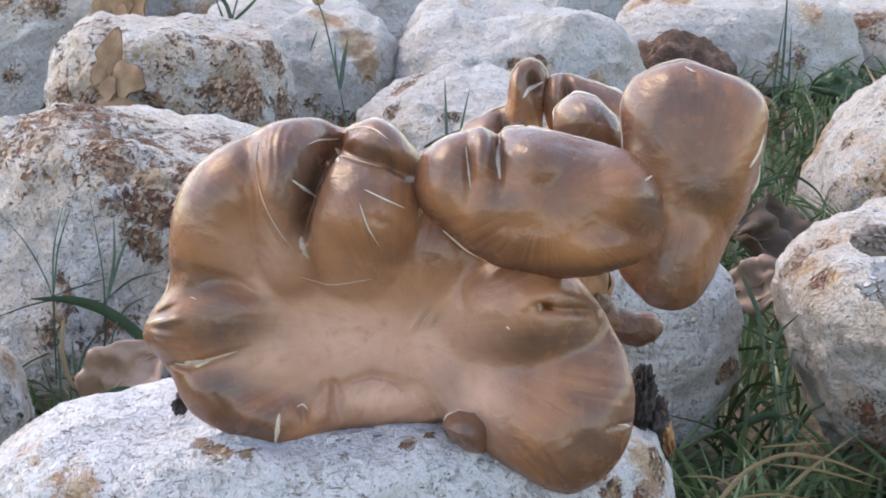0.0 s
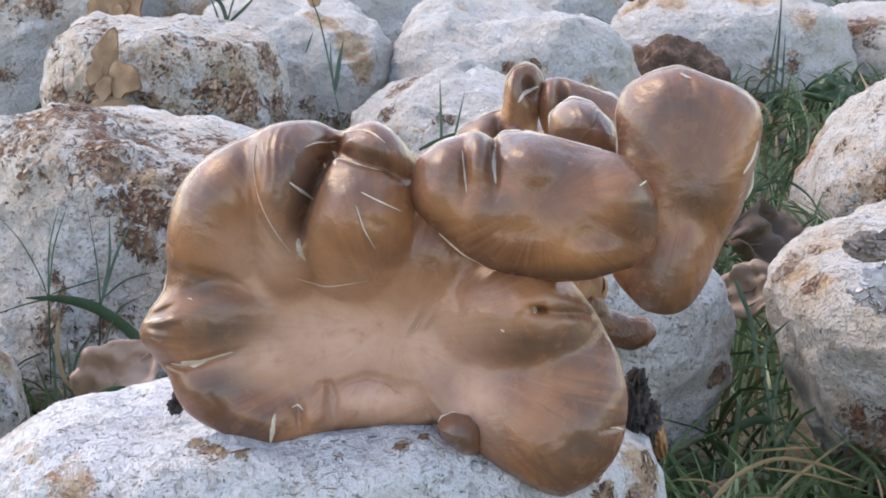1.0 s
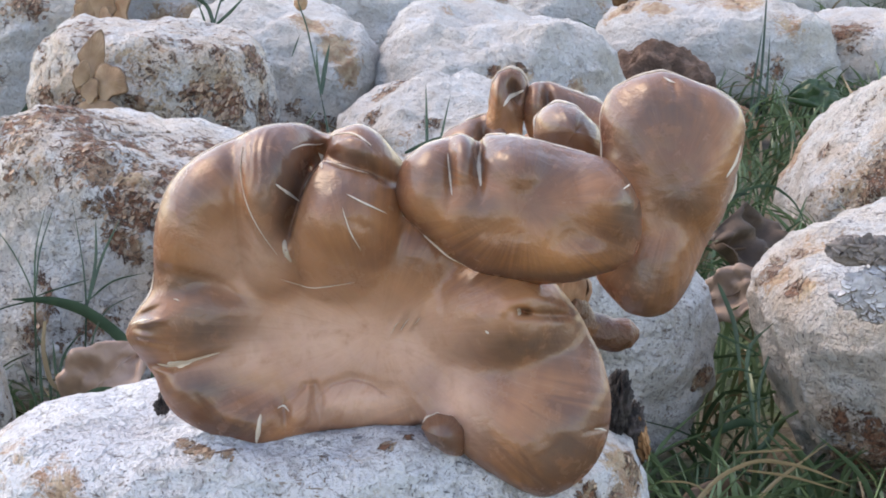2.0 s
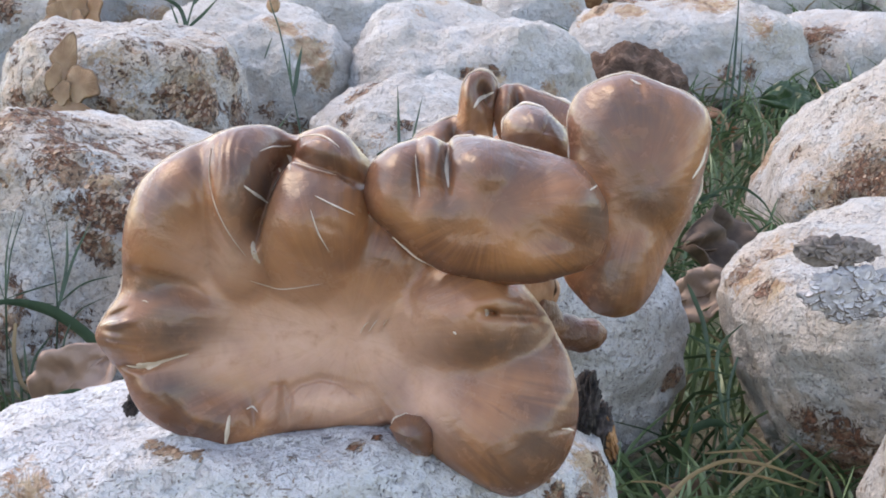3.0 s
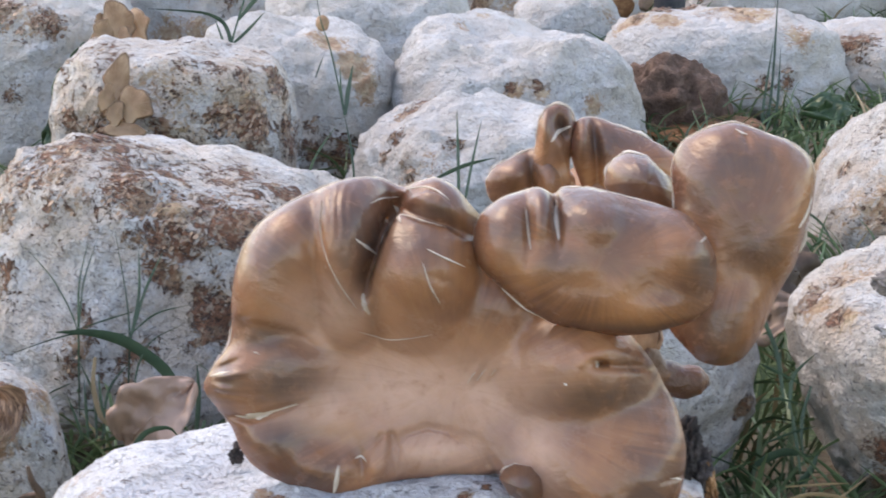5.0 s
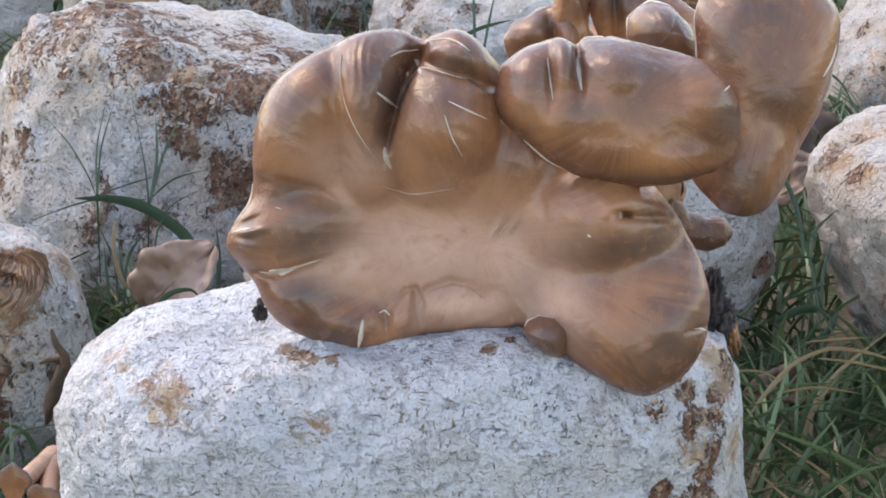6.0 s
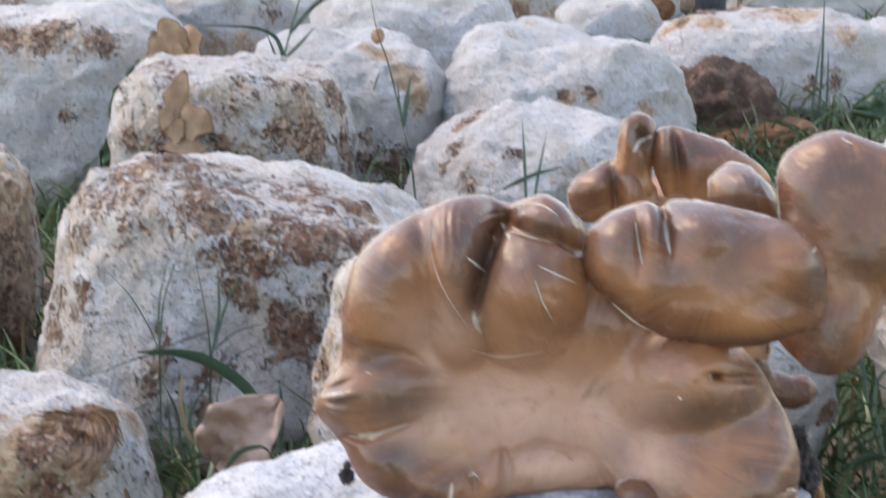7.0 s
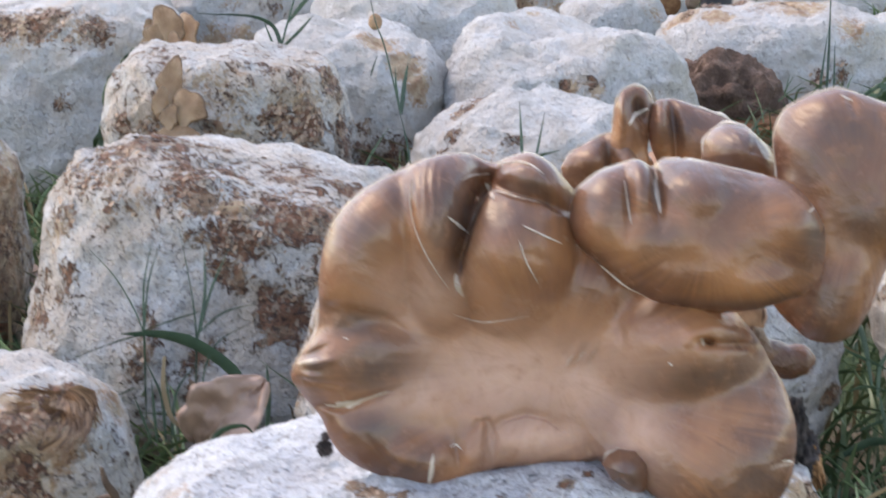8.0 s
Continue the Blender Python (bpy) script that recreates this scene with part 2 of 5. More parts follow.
def block(x, y, rx, ry, height, label, lift=0.0, lean=(0, 0, 0), square=0.5, round_=0.86, taper=0.10, seed=0,
          bits=0.5, scab=0.06, white=0.15, crust=(), ochre=(), lumps=0.085, fineness=110, relief=0.0034, name="substrate_block"):
    """A rounded, uneven cylinder of substrate. crust and ochre: places (x, y, z, radius, strength) in the world."""
    rows, cols = fineness, int(fineness * 1.7)
    even = np.linspace(-1, 1, rows)
    lat = (0.5 * even * math.pi / 2 + 0.5 * np.arcsin(np.sign(even) * np.abs(even) ** (1 / square)))[:, None] * np.ones((1, cols))
    lon = np.linspace(0, 2 * math.pi, cols, endpoint=False)[None, :] * np.ones((rows, 1))
    flat, up = np.abs(np.cos(lat)) ** square, np.sign(np.sin(lat)) * np.abs(np.sin(lat)) ** square
    wide = 1 - taper * up
    px = rx * flat * wide * np.sign(np.cos(lon)) * np.abs(np.cos(lon)) ** round_
    py = ry * flat * wide * np.sign(np.sin(lon)) * np.abs(np.sin(lon)) ** round_
    pz = height / 2 * up
    P = np.stack([px, py, pz], -1).reshape(-1, 3)
    N = P / np.array([rx, ry, height / 2]) ** 2
    N /= np.linalg.norm(N, axis=1, keepdims=True) + 1e-9
    off = Vector((seed * 7.3, seed * 3.1, seed * 1.7))
    size = (rx + ry) / 2
    FOOTPRINTS.append((x, y, rx, ry))
    big = np.array([noise.fractal(Vector(p) / (size * 0.9) + off, 0.9, 2.0, 2) for p in P])
    mid = np.array([noise.fractal(Vector(p) / 0.03 + off * 1.3, 0.9, 2.0, 3) for p in P]) * relief
    fold = np.array([1 - abs(noise.noise(Vector((p[0], p[1], p[2] * 1.6)) / 0.045 + off)) * 2.2 for p in P])
    mid += np.clip(fold, 0, 1) ** 2 * relief * 0.6
    small = np.array([noise.fractal(Vector(p) / 0.012 + off, 0.8, 2.1, 4) for p in P])
    turn = np.array(pose(0, 0, 0, *lean).to_3x3())
    place = np.array((x, y, lift + height / 2))
    at = (P + N * (big * size * lumps)[:, None]) @ turn.T + place

    def spots(some):
        v = np.zeros(len(at))
        for sx, sy, sz, r, s in some:
            v = np.maximum(v, s * np.exp(-((at - (sx, sy, sz)) ** 2).sum(1) / (r * r)))
        return v

    c, o = np.maximum(spots(crust), scab), np.maximum(1.3 * spots([(*q[:3], q[3] * 1.2, q[4]) for q in ochre]), scab)
    P = P + N * (big * size * lumps + mid + small * (0.0013 + 0.0022 * np.clip(c, 0, 1)))[:, None]
    me = mesh_of(name, P, grid_faces(rows, cols))
    attribute(me, "crust", c), attribute(me, "ochre", o), attribute(me, "bits", np.full(len(P), bits))
    attribute(me, "white", np.full(len(P), white)), attribute(me, "warm", np.clip(scab * 2.2 + (0.95 - 0.7 * white) * spots([(*q[:3], q[3] * 1.9, q[4]) for q in crust]), 0, 1))
    ob = BLOCKS[seed] = part(name, me, MYCELIUM)
    ob.matrix_world = Matrix.Translation(place) @ pose(0, 0, 0, *lean)
    return tagged(ob, label, "substrate block", "spent substrate blocks lying in the grass")


# ground
def ground():
    n = 160
    side = np.sign(np.linspace(-1, 1, n)) * np.abs(np.linspace(-1, 1, n)) ** 6 * 400 + np.linspace(-1, 1, n) * 2.2
    gx, gy = np.meshgrid(side, side + 1.0)
    gz = np.array([0.008 * noise.fractal(Vector((a * 9, b * 9, 0)), 0.9, 2.0, 3) for a, b in zip(gx.ravel(), gy.ravel())])
    gz -= 0.004
    me = mesh_of("ground", np.stack([gx.ravel(), gy.ravel(), gz], -1), grid_faces(n, n, False))
    tagged(part("ground", me, SOIL), "dark damp soil under the grass", "ground", kind="structure")


ground()


# brown crust and ochre stains of the blocks: x, y, z, radius, strength
STAIN_1 = dict(crust=[(0.047, 0.44, 0.107, 0.005, 1.0), (0.045, 0.443, 0.115, 0.004, 0.9), (0.054, 0.45, 0.11, 0.004, 0.9), (0.054, 0.445, 0.105, 0.004, 0.9), (0.057, 0.445, 0.101, 0.004, 1.1), (0.054, 0.443, 0.096, 0.004, 1.1), (0.052, 0.442, 0.09, 0.005, 1.1), (0.05, 0.441, 0.084, 0.006, 1.1), (0.061, 0.461, 0.116, 0.006, 0.8), (0.036, 0.436, 0.112, 0.004, 0.7), (0.038, 0.435, 0.088, 0.004, 0.8), (-0.065, 0.448, 0.126, 0.0030, 1.0)] + [(-0.061, 0.444, 0.126, 0.0032, 1.1), (-0.057, 0.441, 0.126, 0.0030, 1.0), (-0.052, 0.441, 0.126, 0.003, 0.8), (-0.035, 0.4395, 0.1245, 0.0022, 0.8), (-0.0255, 0.4395, 0.1255, 0.002, 0.8), (-0.009, 0.440, 0.128, 0.003, 0.8), (-0.014, 0.525, 0.097, 0.004, 0.7), (-0.004, 0.443, 0.131, 0.003, 0.7), (-0.092, 0.442, 0.125, 0.002, 0.5)],
    ochre=[(-0.11, 0.447, 0.121, 0.01, 0.6), (-0.1, 0.444, 0.124, 0.007, 0.7), (-0.103, 0.44, 0.118, 0.007, 0.6), (-0.114, 0.458, 0.123, 0.007, 0.7), (-0.126, 0.487, 0.117, 0.006, 0.8), (-0.105, 0.452, 0.128, 0.006, 0.5), (-0.056, 0.43, 0.111, 0.006, 0.6), (0.059, 0.458, 0.116, 0.01, 1.0), (-0.096, 0.436, 0.115, 0.008, 0.8), (0.063, 0.455, 0.094, 0.009, 0.7), (0.0585, 0.455, 0.112, 0.007, 1.0), (0.052, 0.445, 0.106, 0.006, 0.8), (0.047, 0.440, 0.098, 0.006, 0.7), (-0.060, 0.443, 0.126, 0.004, 0.6), (-0.018, 0.439, 0.126, 0.005, 0.45), (0.059, 0.448, 0.085, 0.009, 0.6), (-0.014, 0.429, 0.12, 0.009, 0.3)])
STAIN_2 = dict(crust=[(-0.22, 0.85, 0.128, 0.028, 0.52), (-0.18, 0.87, 0.142, 0.035, 0.52), (-0.14, 0.87, 0.138, 0.035, 0.52), (-0.115, 0.83, 0.125, 0.03, 0.60), (-0.15, 0.84, 0.135, 0.03, 0.62), (-0.09, 0.83, 0.11, 0.028, 0.6), (-0.2, 0.85, 0.138, 0.035, 0.5), (-0.19, 0.815, 0.125, 0.036, 0.42), (-0.13, 0.805, 0.112, 0.04, 0.46), (-0.10, 0.81, 0.085, 0.03, 0.40), (-0.235, 0.83, 0.065, 0.03, 0.44), (-0.225, 0.83, 0.03, 0.03, 0.42), (-0.16, 0.795, 0.03, 0.04, 0.30), (-0.191, 0.834, 0.134, 0.018, 0.75), (-0.193, 0.954, 0.096, 0.018, 0.9), (-0.154, 0.815, 0.127, 0.018, 0.9), (-0.139, 0.823, 0.124, 0.014, 0.7), (-0.205, 0.834, 0.126, 0.014, 0.7), (-0.138, 0.968, 0.075, 0.014, 0.9), (-0.108, 0.813, 0.108, 0.013, 1.1), (-0.138, 0.804, 0.103, 0.014, 0.9), (-0.113, 0.801, 0.07, 0.014, 1.0), (-0.121, 0.803, 0.078, 0.009, 0.7), (-0.087, 0.859, 0.113, 0.014, 0.7), (-0.235, 0.836, 0.062, 0.014, 0.7)] + [(-0.202, 0.665, 0.096, 0.018, 0.8), (-0.22, 0.835, 0.108, 0.012, 0.7), (-0.182, 0.792, 0.051, 0.014, 0.5), (-0.147, 0.803, 0.093, 0.009, 0.6), (-0.216, 0.819, 0.089, 0.008, 0.6), (-0.099, 0.807, 0.09, 0.012, 0.6), (-0.101, 0.724, 0.079, 0.014, 0.7), (-0.153, 0.796, 0.053, 0.012, 0.5)],
    ochre=[(-0.138, 0.968, 0.075, 0.012, 1.1), (-0.136, 0.81, 0.118, 0.009, 0.9), (-0.181, 0.816, 0.123, 0.009, 0.5), (-0.224, 0.836, 0.102, 0.012, 0.6)])
STAIN_3 = dict(crust=[(-0.226, 1.128, 0.091, 0.016, 0.8), (-0.147, 1.134, 0.101, 0.013, 1.0), (-0.128, 1.14, 0.096, 0.016, 1.0), (-0.114, 1.177, 0.115, 0.014, 0.8), (-0.107, 1.177, 0.084, 0.014, 0.9), (-0.143, 0.903, 0.129, 0.014, 0.7), (-0.246, 1.143, 0.097, 0.012, 0.6), (-0.131, 1.147, 0.12, 0.012, 0.6)],
    ochre=[(-0.181, 1.131, 0.121, 0.026, 0.55), (-0.171, 1.121, 0.093, 0.016, 0.5), (-0.128, 1.145, 0.11, 0.012, 0.6)])
STAIN_4 = dict(crust=[(-0.027, 1.173, 0.1, 0.011, 0.9), (-0.013, 1.188, 0.104, 0.01, 0.9), (-0.036, 1.135, 0.091, 0.01, 0.7), (-0.043, 1.127, 0.078, 0.01, 0.6), (-0.026, 1.1, 0.072, 0.014, 0.5), (0.003, 1.104, 0.094, 0.01, 0.5), (0.052, 1.351, 0.087, 0.01, 0.5)],
    ochre=[(0.052, 1.091, 0.071, 0.014, 0.8), (0.037, 1.086, 0.072, 0.012, 0.7), (-0.009, 1.09, 0.081, 0.016, 0.5)])
STAIN_5 = dict(crust=[(-0.097, 1.354, 0.048, 0.014, 0.5), (-0.08, 1.359, 0.031, 0.016, 0.8), (-0.07, 1.408, 0.002, 0.016, 0.9), (-0.102, 1.353, 0.039, 0.014, 0.7)],
    ochre=[(-0.088, 1.399, 0.11, 0.014, 1.1), (-0.068, 1.382, 0.098, 0.014, 1.2), (-0.057, 1.373, 0.082, 0.014, 1.1), (-0.101, 1.4, 0.116, 0.014, 0.8)])
STAIN_6 = dict(crust=[(-0.065, 1.393, 0.103, 0.012, 0.9), (-0.074, 1.376, 0.097, 0.01, 0.7), (0.005, 1.42, 0.114, 0.008, 0.8), (0.011, 1.393, 0.113, 0.007, 0.9)],
    ochre=[(-0.098, 1.469, 0.12, 0.016, 0.7), (-0.052, 1.39, 0.097, 0.014, 0.8)])
STAIN_7 = dict(crust=[(0.052, 1.35, 0.085, 0.005, 0.9), (0.073, 1.351, 0.086, 0.005, 0.9)],
    ochre=[(0.056, 1.348, 0.082, 0.008, 1.0), (0.078, 1.35, 0.082, 0.008, 0.9), (0.119, 1.366, 0.07, 0.009, 1.0), (0.019, 1.456, 0.117, 0.009, 0.7), (0.037, 1.494, 0.121, 0.008, 0.7), (0.102, 1.373, 0.098, 0.006, 0.5)])
STAIN_8 = dict(crust=[(0.23, 1.789, 0.091, 0.014, 0.9), (0.259, 1.823, 0.088, 0.014, 1.0), (0.202, 1.754, 0.089, 0.009, 0.8), (0.285, 1.751, 0.095, 0.01, 0.8), (0.308, 1.728, 0.094, 0.008, 0.7), (0.334, 1.663, 0.042, 0.012, 0.8), (0.312, 1.66, 0.037, 0.008, 0.9)],
    ochre=[(0.198, 1.764, 0.088, 0.022, 1.2), (0.225, 1.724, 0.09, 0.02, 1.0), (0.275, 1.755, 0.093, 0.022, 1.0), (0.308, 1.726, 0.093, 0.022, 1.0), (0.185, 1.749, 0.079, 0.016, 0.8), (0.347, 1.682, 0.082, 0.018, 0.8)])
STAIN_10 = dict(crust=[(0.309, 1.101, 0.059, 0.026, 1.1), (0.233, 0.807, 0.115, 0.02, 0.9), (0.27, 1.166, 0.062, 0.009, 0.6)],
    ochre=[(0.267, 1.243, 0.042, 0.022, 1.0), (0.278, 1.116, 0.048, 0.026, 0.6), (0.299, 1.117, 0.074, 0.02, 0.5)])
STAIN_11 = dict(crust=[(0.155, 0.749, 0.094, 0.009, 0.9), (0.167, 0.75, 0.099, 0.009, 0.8), (0.158, 0.717, 0.095, 0.008, 0.8), (0.158, 0.655, 0.129, 0.01, 0.7), (0.176, 0.692, 0.044, 0.01, 0.9), (0.187, 0.699, 0.025, 0.016, 0.9), (0.196, 0.68, 0.03, 0.018, 0.9), (0.189, 0.683, 0.041, 0.01, 0.6)],
    ochre=[(0.156, 0.739, 0.094, 0.012, 0.8), (0.173, 0.753, 0.103, 0.014, 0.6), (0.189, 0.757, 0.11, 0.012, 0.5), (0.162, 0.709, 0.097, 0.009, 0.7), (0.219, 0.755, 0.115, 0.012, 0.3)])
STAIN_12 = dict(crust=[(0.118, 0.715, 0.055, 0.005, 1.1), (0.121, 0.716, 0.057, 0.004, 1.0)],
    ochre=[])
STAIN_14 = dict(crust=[(-0.180, 0.628, 0.0933, 0.005, 1.3), (-0.184, 0.618, 0.088, 0.008, 1.0), (-0.192, 0.610, 0.086, 0.010, 0.9), (-0.192, 0.604, 0.070, 0.008, 1.0), (-0.186, 0.602, 0.055, 0.006, 1.1), (-0.187, 0.601, 0.042, 0.006, 1.1), (-0.188, 0.601, 0.030, 0.006, 1.1), (-0.158, 0.642, 0.085, 0.008, 0.8), (-0.157, 0.644, 0.070, 0.007, 0.7)],
    ochre=[(-0.184, 0.615, 0.084, 0.014, 1.3), (-0.196, 0.607, 0.083, 0.016, 1.2), (-0.205, 0.603, 0.076, 0.016, 1.1), (-0.178, 0.611, 0.076, 0.010, 0.9), (-0.190, 0.602, 0.060, 0.012, 0.9), (-0.160, 0.642, 0.086, 0.012, 0.8), (-0.215, 0.620, 0.097, 0.012, 0.6)])
STAIN_15 = dict(crust=[(-0.293, 0.932, 0.103, 0.014, 0.7), (-0.287, 0.94, 0.044, 0.018, 0.7), (-0.28, 0.967, 0.075, 0.01, 0.6), (-0.286, 0.943, 0.017, 0.02, 0.9)],
    ochre=[(-0.285, 0.94, 0.09, 0.05, 1.0), (-0.285, 0.94, 0.04, 0.05, 1.1), (-0.29, 0.936, 0.108, 0.024, 1.0), (-0.284, 0.939, 0.082, 0.024, 1.0), (-0.29, 0.93, 0.059, 0.028, 1.1), (-0.282, 0.944, 0.036, 0.028, 1.1), (-0.294, 0.934, 0.016, 0.028, 1.1), (-0.28, 0.985, 0.103, 0.018, 0.9)])
STAIN_16 = dict(crust=[(-0.37, 1.347, 0.141, 0.018, 1.0), (-0.339, 1.345, 0.143, 0.02, 1.0), (-0.296, 1.343, 0.133, 0.016, 0.8), (-0.393, 1.373, 0.144, 0.014, 0.8), (-0.317, 1.333, 0.127, 0.01, 0.6), (-0.381, 1.327, 0.107, 0.008, 0.5), (-0.322, 1.322, 0.081, 0.01, 0.6)],
    ochre=[(-0.356, 1.344, 0.139, 0.024, 0.7), (-0.309, 1.342, 0.138, 0.02, 0.6)])
STAIN_17 = dict(crust=[(-0.427, 1.752, 0.133, 0.03, 0.9), (-0.396, 1.77, 0.135, 0.024, 0.9), (-0.446, 1.688, 0.125, 0.02, 0.6)],
    ochre=[(-0.445, 1.788, 0.141, 0.03, 0.7)])
STAIN_18 = dict(crust=[(-0.211, 1.821, 0.092, 0.016, 0.6)],
    ochre=[(-0.27, 1.812, 0.06, 0.02, 0.9), (-0.24, 1.803, 0.063, 0.016, 0.9), (-0.251, 1.818, 0.105, 0.018, 0.5)])
STAIN_19 = dict(crust=[(0.064, 2.19, 0.036, 0.018, 0.8), (0.017, 1.672, 0.101, 0.014, 0.8)],
    ochre=[(0.209, 2.175, 0.073, 0.026, 1.2), (0.238, 2.188, 0.064, 0.024, 1.1), (0.064, 2.188, 0.047, 0.02, 0.9), (0.098, 2.174, 0.044, 0.018, 0.7)])
STAIN_20 = dict(crust=[(0.353, 2.288, 0.05, 0.01, 0.8)],
    ochre=[(0.342, 1.708, 0.092, 0.02, 0.8)])
STAIN_21 = dict(crust=[(-0.084, 0.689, 0.114, 0.01, 0.8), (-0.095, 0.706, 0.08, 0.012, 0.8), (-0.101, 0.708, 0.064, 0.012, 0.7)],
    ochre=[(-0.092, 0.696, 0.093, 0.014, 0.6)])

front = block(-0.0325, 0.476, 0.1000, 0.050, 0.129, "white mycelium-covered substrate block carrying a large brown mushroom", seed=1, square=0.40, round_=0.70, taper=0.0, lean=(0, -2.5, 0),
              bits=0.50, white=1.0, fineness=170, lumps=0.03, relief=0.0024, **STAIN_1)
crusted_block = block(-0.145, 0.880, 0.101, 0.085, 0.138, "white substrate block with a peeling brown crust along its top", seed=2, white=0.3, square=0.38, taper=0.10, lean=(0, 13, 0), lift=-0.010,
      bits=0.5, scab=0.15, fineness=150, **STAIN_2)
speckled_block = block(-0.185, 1.200, 0.083, 0.08, 0.138, "speckled white substrate block with small tan mushrooms", seed=3, square=0.40, taper=0.06, bits=0.9, scab=0.27, fineness=120, **STAIN_3)
block(0.024, 1.170, 0.088, 0.085, 0.106, "smooth white substrate block with a brown-toothed patch", seed=4, white=0.2, square=0.8, bits=0.3, fineness=120, lumps=0.11, relief=0.0048, **STAIN_4)
block(-0.120, 1.440, 0.082, 0.09, 0.120, "white substrate block with a rust-stained shoulder", seed=5, lean=(0, 9, 0), scab=0.08, square=0.52, bits=0.10, fineness=90, relief=0.0048, **STAIN_5)
block(-0.063, 1.740, 0.105, 0.10, 0.130, "plain white rounded substrate block", seed=6, white=0.2, scab=0.08, square=0.54, bits=0.10, fineness=90, relief=0.0048, **STAIN_6)
block(0.060, 1.450, 0.108, 0.105, 0.118, "large white lumpy substrate block", seed=7, white=0.2, scab=0.08, taper=0.22, lean=(0, 4, 0), square=0.54, bits=0.10, fineness=110, lumps=0.15, relief=0.005, **STAIN_7)
block(0.290, 1.760, 0.122, 0.10, 0.090, "low white substrate block with a rusty rim", seed=8, white=0.2, scab=0.08, square=0.48, bits=0.10, fineness=100, relief=0.0048, **STAIN_8)
block(0.478, 1.820, 0.10, 0.09, 0.075, "low white substrate block half sunk in soil", seed=9, scab=0.08, square=0.52, bits=0.10, fineness=70, crust=[(0.42, 1.76, 0.07, 0.03, 0.8)])
block(0.384, 1.190, 0.150, 0.11, 0.130, "pale rough substrate block beside the grass", seed=10, taper=0.0, white=0.0, scab=0.20, lean=(0, -30, 0), square=0.9, bits=0.9, fineness=120, **STAIN_10)
block(0.252, 0.745, 0.095, 0.085, 0.118, "white substrate block with grey bracket fungus on its top", seed=11, white=0.0, scab=0.15, lumps=0.03, square=0.5, taper=-0.14, lean=(0, -7, 0), bits=0.5, fineness=140, **STAIN_11)
block(0.050, 0.745, 0.075, 0.065, 0.118, "rounded white substrate block behind the mushroom", seed=12, taper=0.0, square=0.8, bits=0.95, fineness=120, **STAIN_12)
block(0.256, 0.590, 0.075, 0.06, 0.112, "pale substrate block standing at the grass edge", seed=13, square=0.5, bits=0.4, scab=0.2, fineness=80, taper=0.2, ochre=[(0.2, 0.58, 0.1, 0.03, 0.5)])
near_block = block(-0.244, 0.640, 0.085, 0.047, 0.0955, "white substrate block with a shaggy brown patch", seed=14, taper=0.0, square=0.5, bits=0.5, scab=0.22, fineness=140, lumps=0.03, **STAIN_14)
block(-0.352, 0.975, 0.076, 0.07, 0.124, "tan weathered substrate block standing upright", seed=15, taper=0.0, square=0.4, bits=0.4, scab=0.34, fineness=110, **STAIN_15)
block(-0.350, 1.420, 0.108, 0.10, 0.150, "broad white substrate block with brown scabs", seed=16, scab=0.08, square=0.48, bits=0.10, fineness=110, relief=0.0048, **STAIN_16)
block(-0.445, 1.780, 0.145, 0.11, 0.138, "wide white substrate block with brown streaks", seed=17, scab=0.08, square=0.48, bits=0.10, fineness=90, relief=0.0048, **STAIN_17)
block(-0.255, 1.900, 0.100, 0.09, 0.126, "sloping plain white substrate block", seed=18, scab=0.08, square=0.52, bits=0.10, fineness=80, lean=(0, 6, 0), relief=0.0048, **STAIN_18)
block(0.156, 2.260, 0.115, 0.10, 0.112, "white substrate block at the back of the heap", seed=19, scab=0.08, square=0.52, bits=0.10, fineness=80, relief=0.0048, **STAIN_19)
block(0.480, 2.340, 0.135, 0.10, 0.104, "bright white substrate block at the back of the heap", seed=20, scab=0.08, square=0.52, bits=0.10, fineness=80, relief=0.0048, **STAIN_20)
block(-0.055, 0.715, 0.045, 0.04, 0.128, "small white substrate block with brown flakes", seed=21, square=0.6, bits=0.7, white=0.5, fineness=100, scab=0.24, **STAIN_21)
block(-0.080, 2.250, 0.11, 0.10, 0.118, "white substrate block among the far ones", seed=22, scab=0.08, square=0.52, bits=0.10, fineness=70, crust=[(-0.1, 2.16, 0.1, 0.04, 0.7)])
block(-0.330, 2.300, 0.12, 0.10, 0.120, "white substrate block among the far ones", seed=23, scab=0.08, square=0.52, bits=0.10, fineness=70, ochre=[(-0.3, 2.2, 0.1, 0.05, 0.7)])

block(0.159, 2.047, 0.062, 0.06, 0.077, "small white substrate block between larger ones", seed=24, white=0.2, scab=0.08, square=0.52, bits=0.10, fineness=60, ochre=[(0.209, 1.997, 0.065, 0.02, 0.8)])
for k, (fx, fy) in enumerate([(-0.62, 2.15), (-0.6, 2.6), (-0.25, 2.65), (0.05, 2.65), (0.33, 2.72), (0.62, 2.7), (0.72, 2.3), (-0.1, 3.05), (0.25, 3.1), (0.6, 3.1), (-0.45, 3.05)]):
    block(fx, fy, 0.12, 0.10, 0.12, "white substrate block among the far ones", seed=30 + k, scab=0.05, square=0.6, bits=0.2, fineness=50, ochre=[(fx, fy - 0.1, 0.1, 0.05, 0.6)])

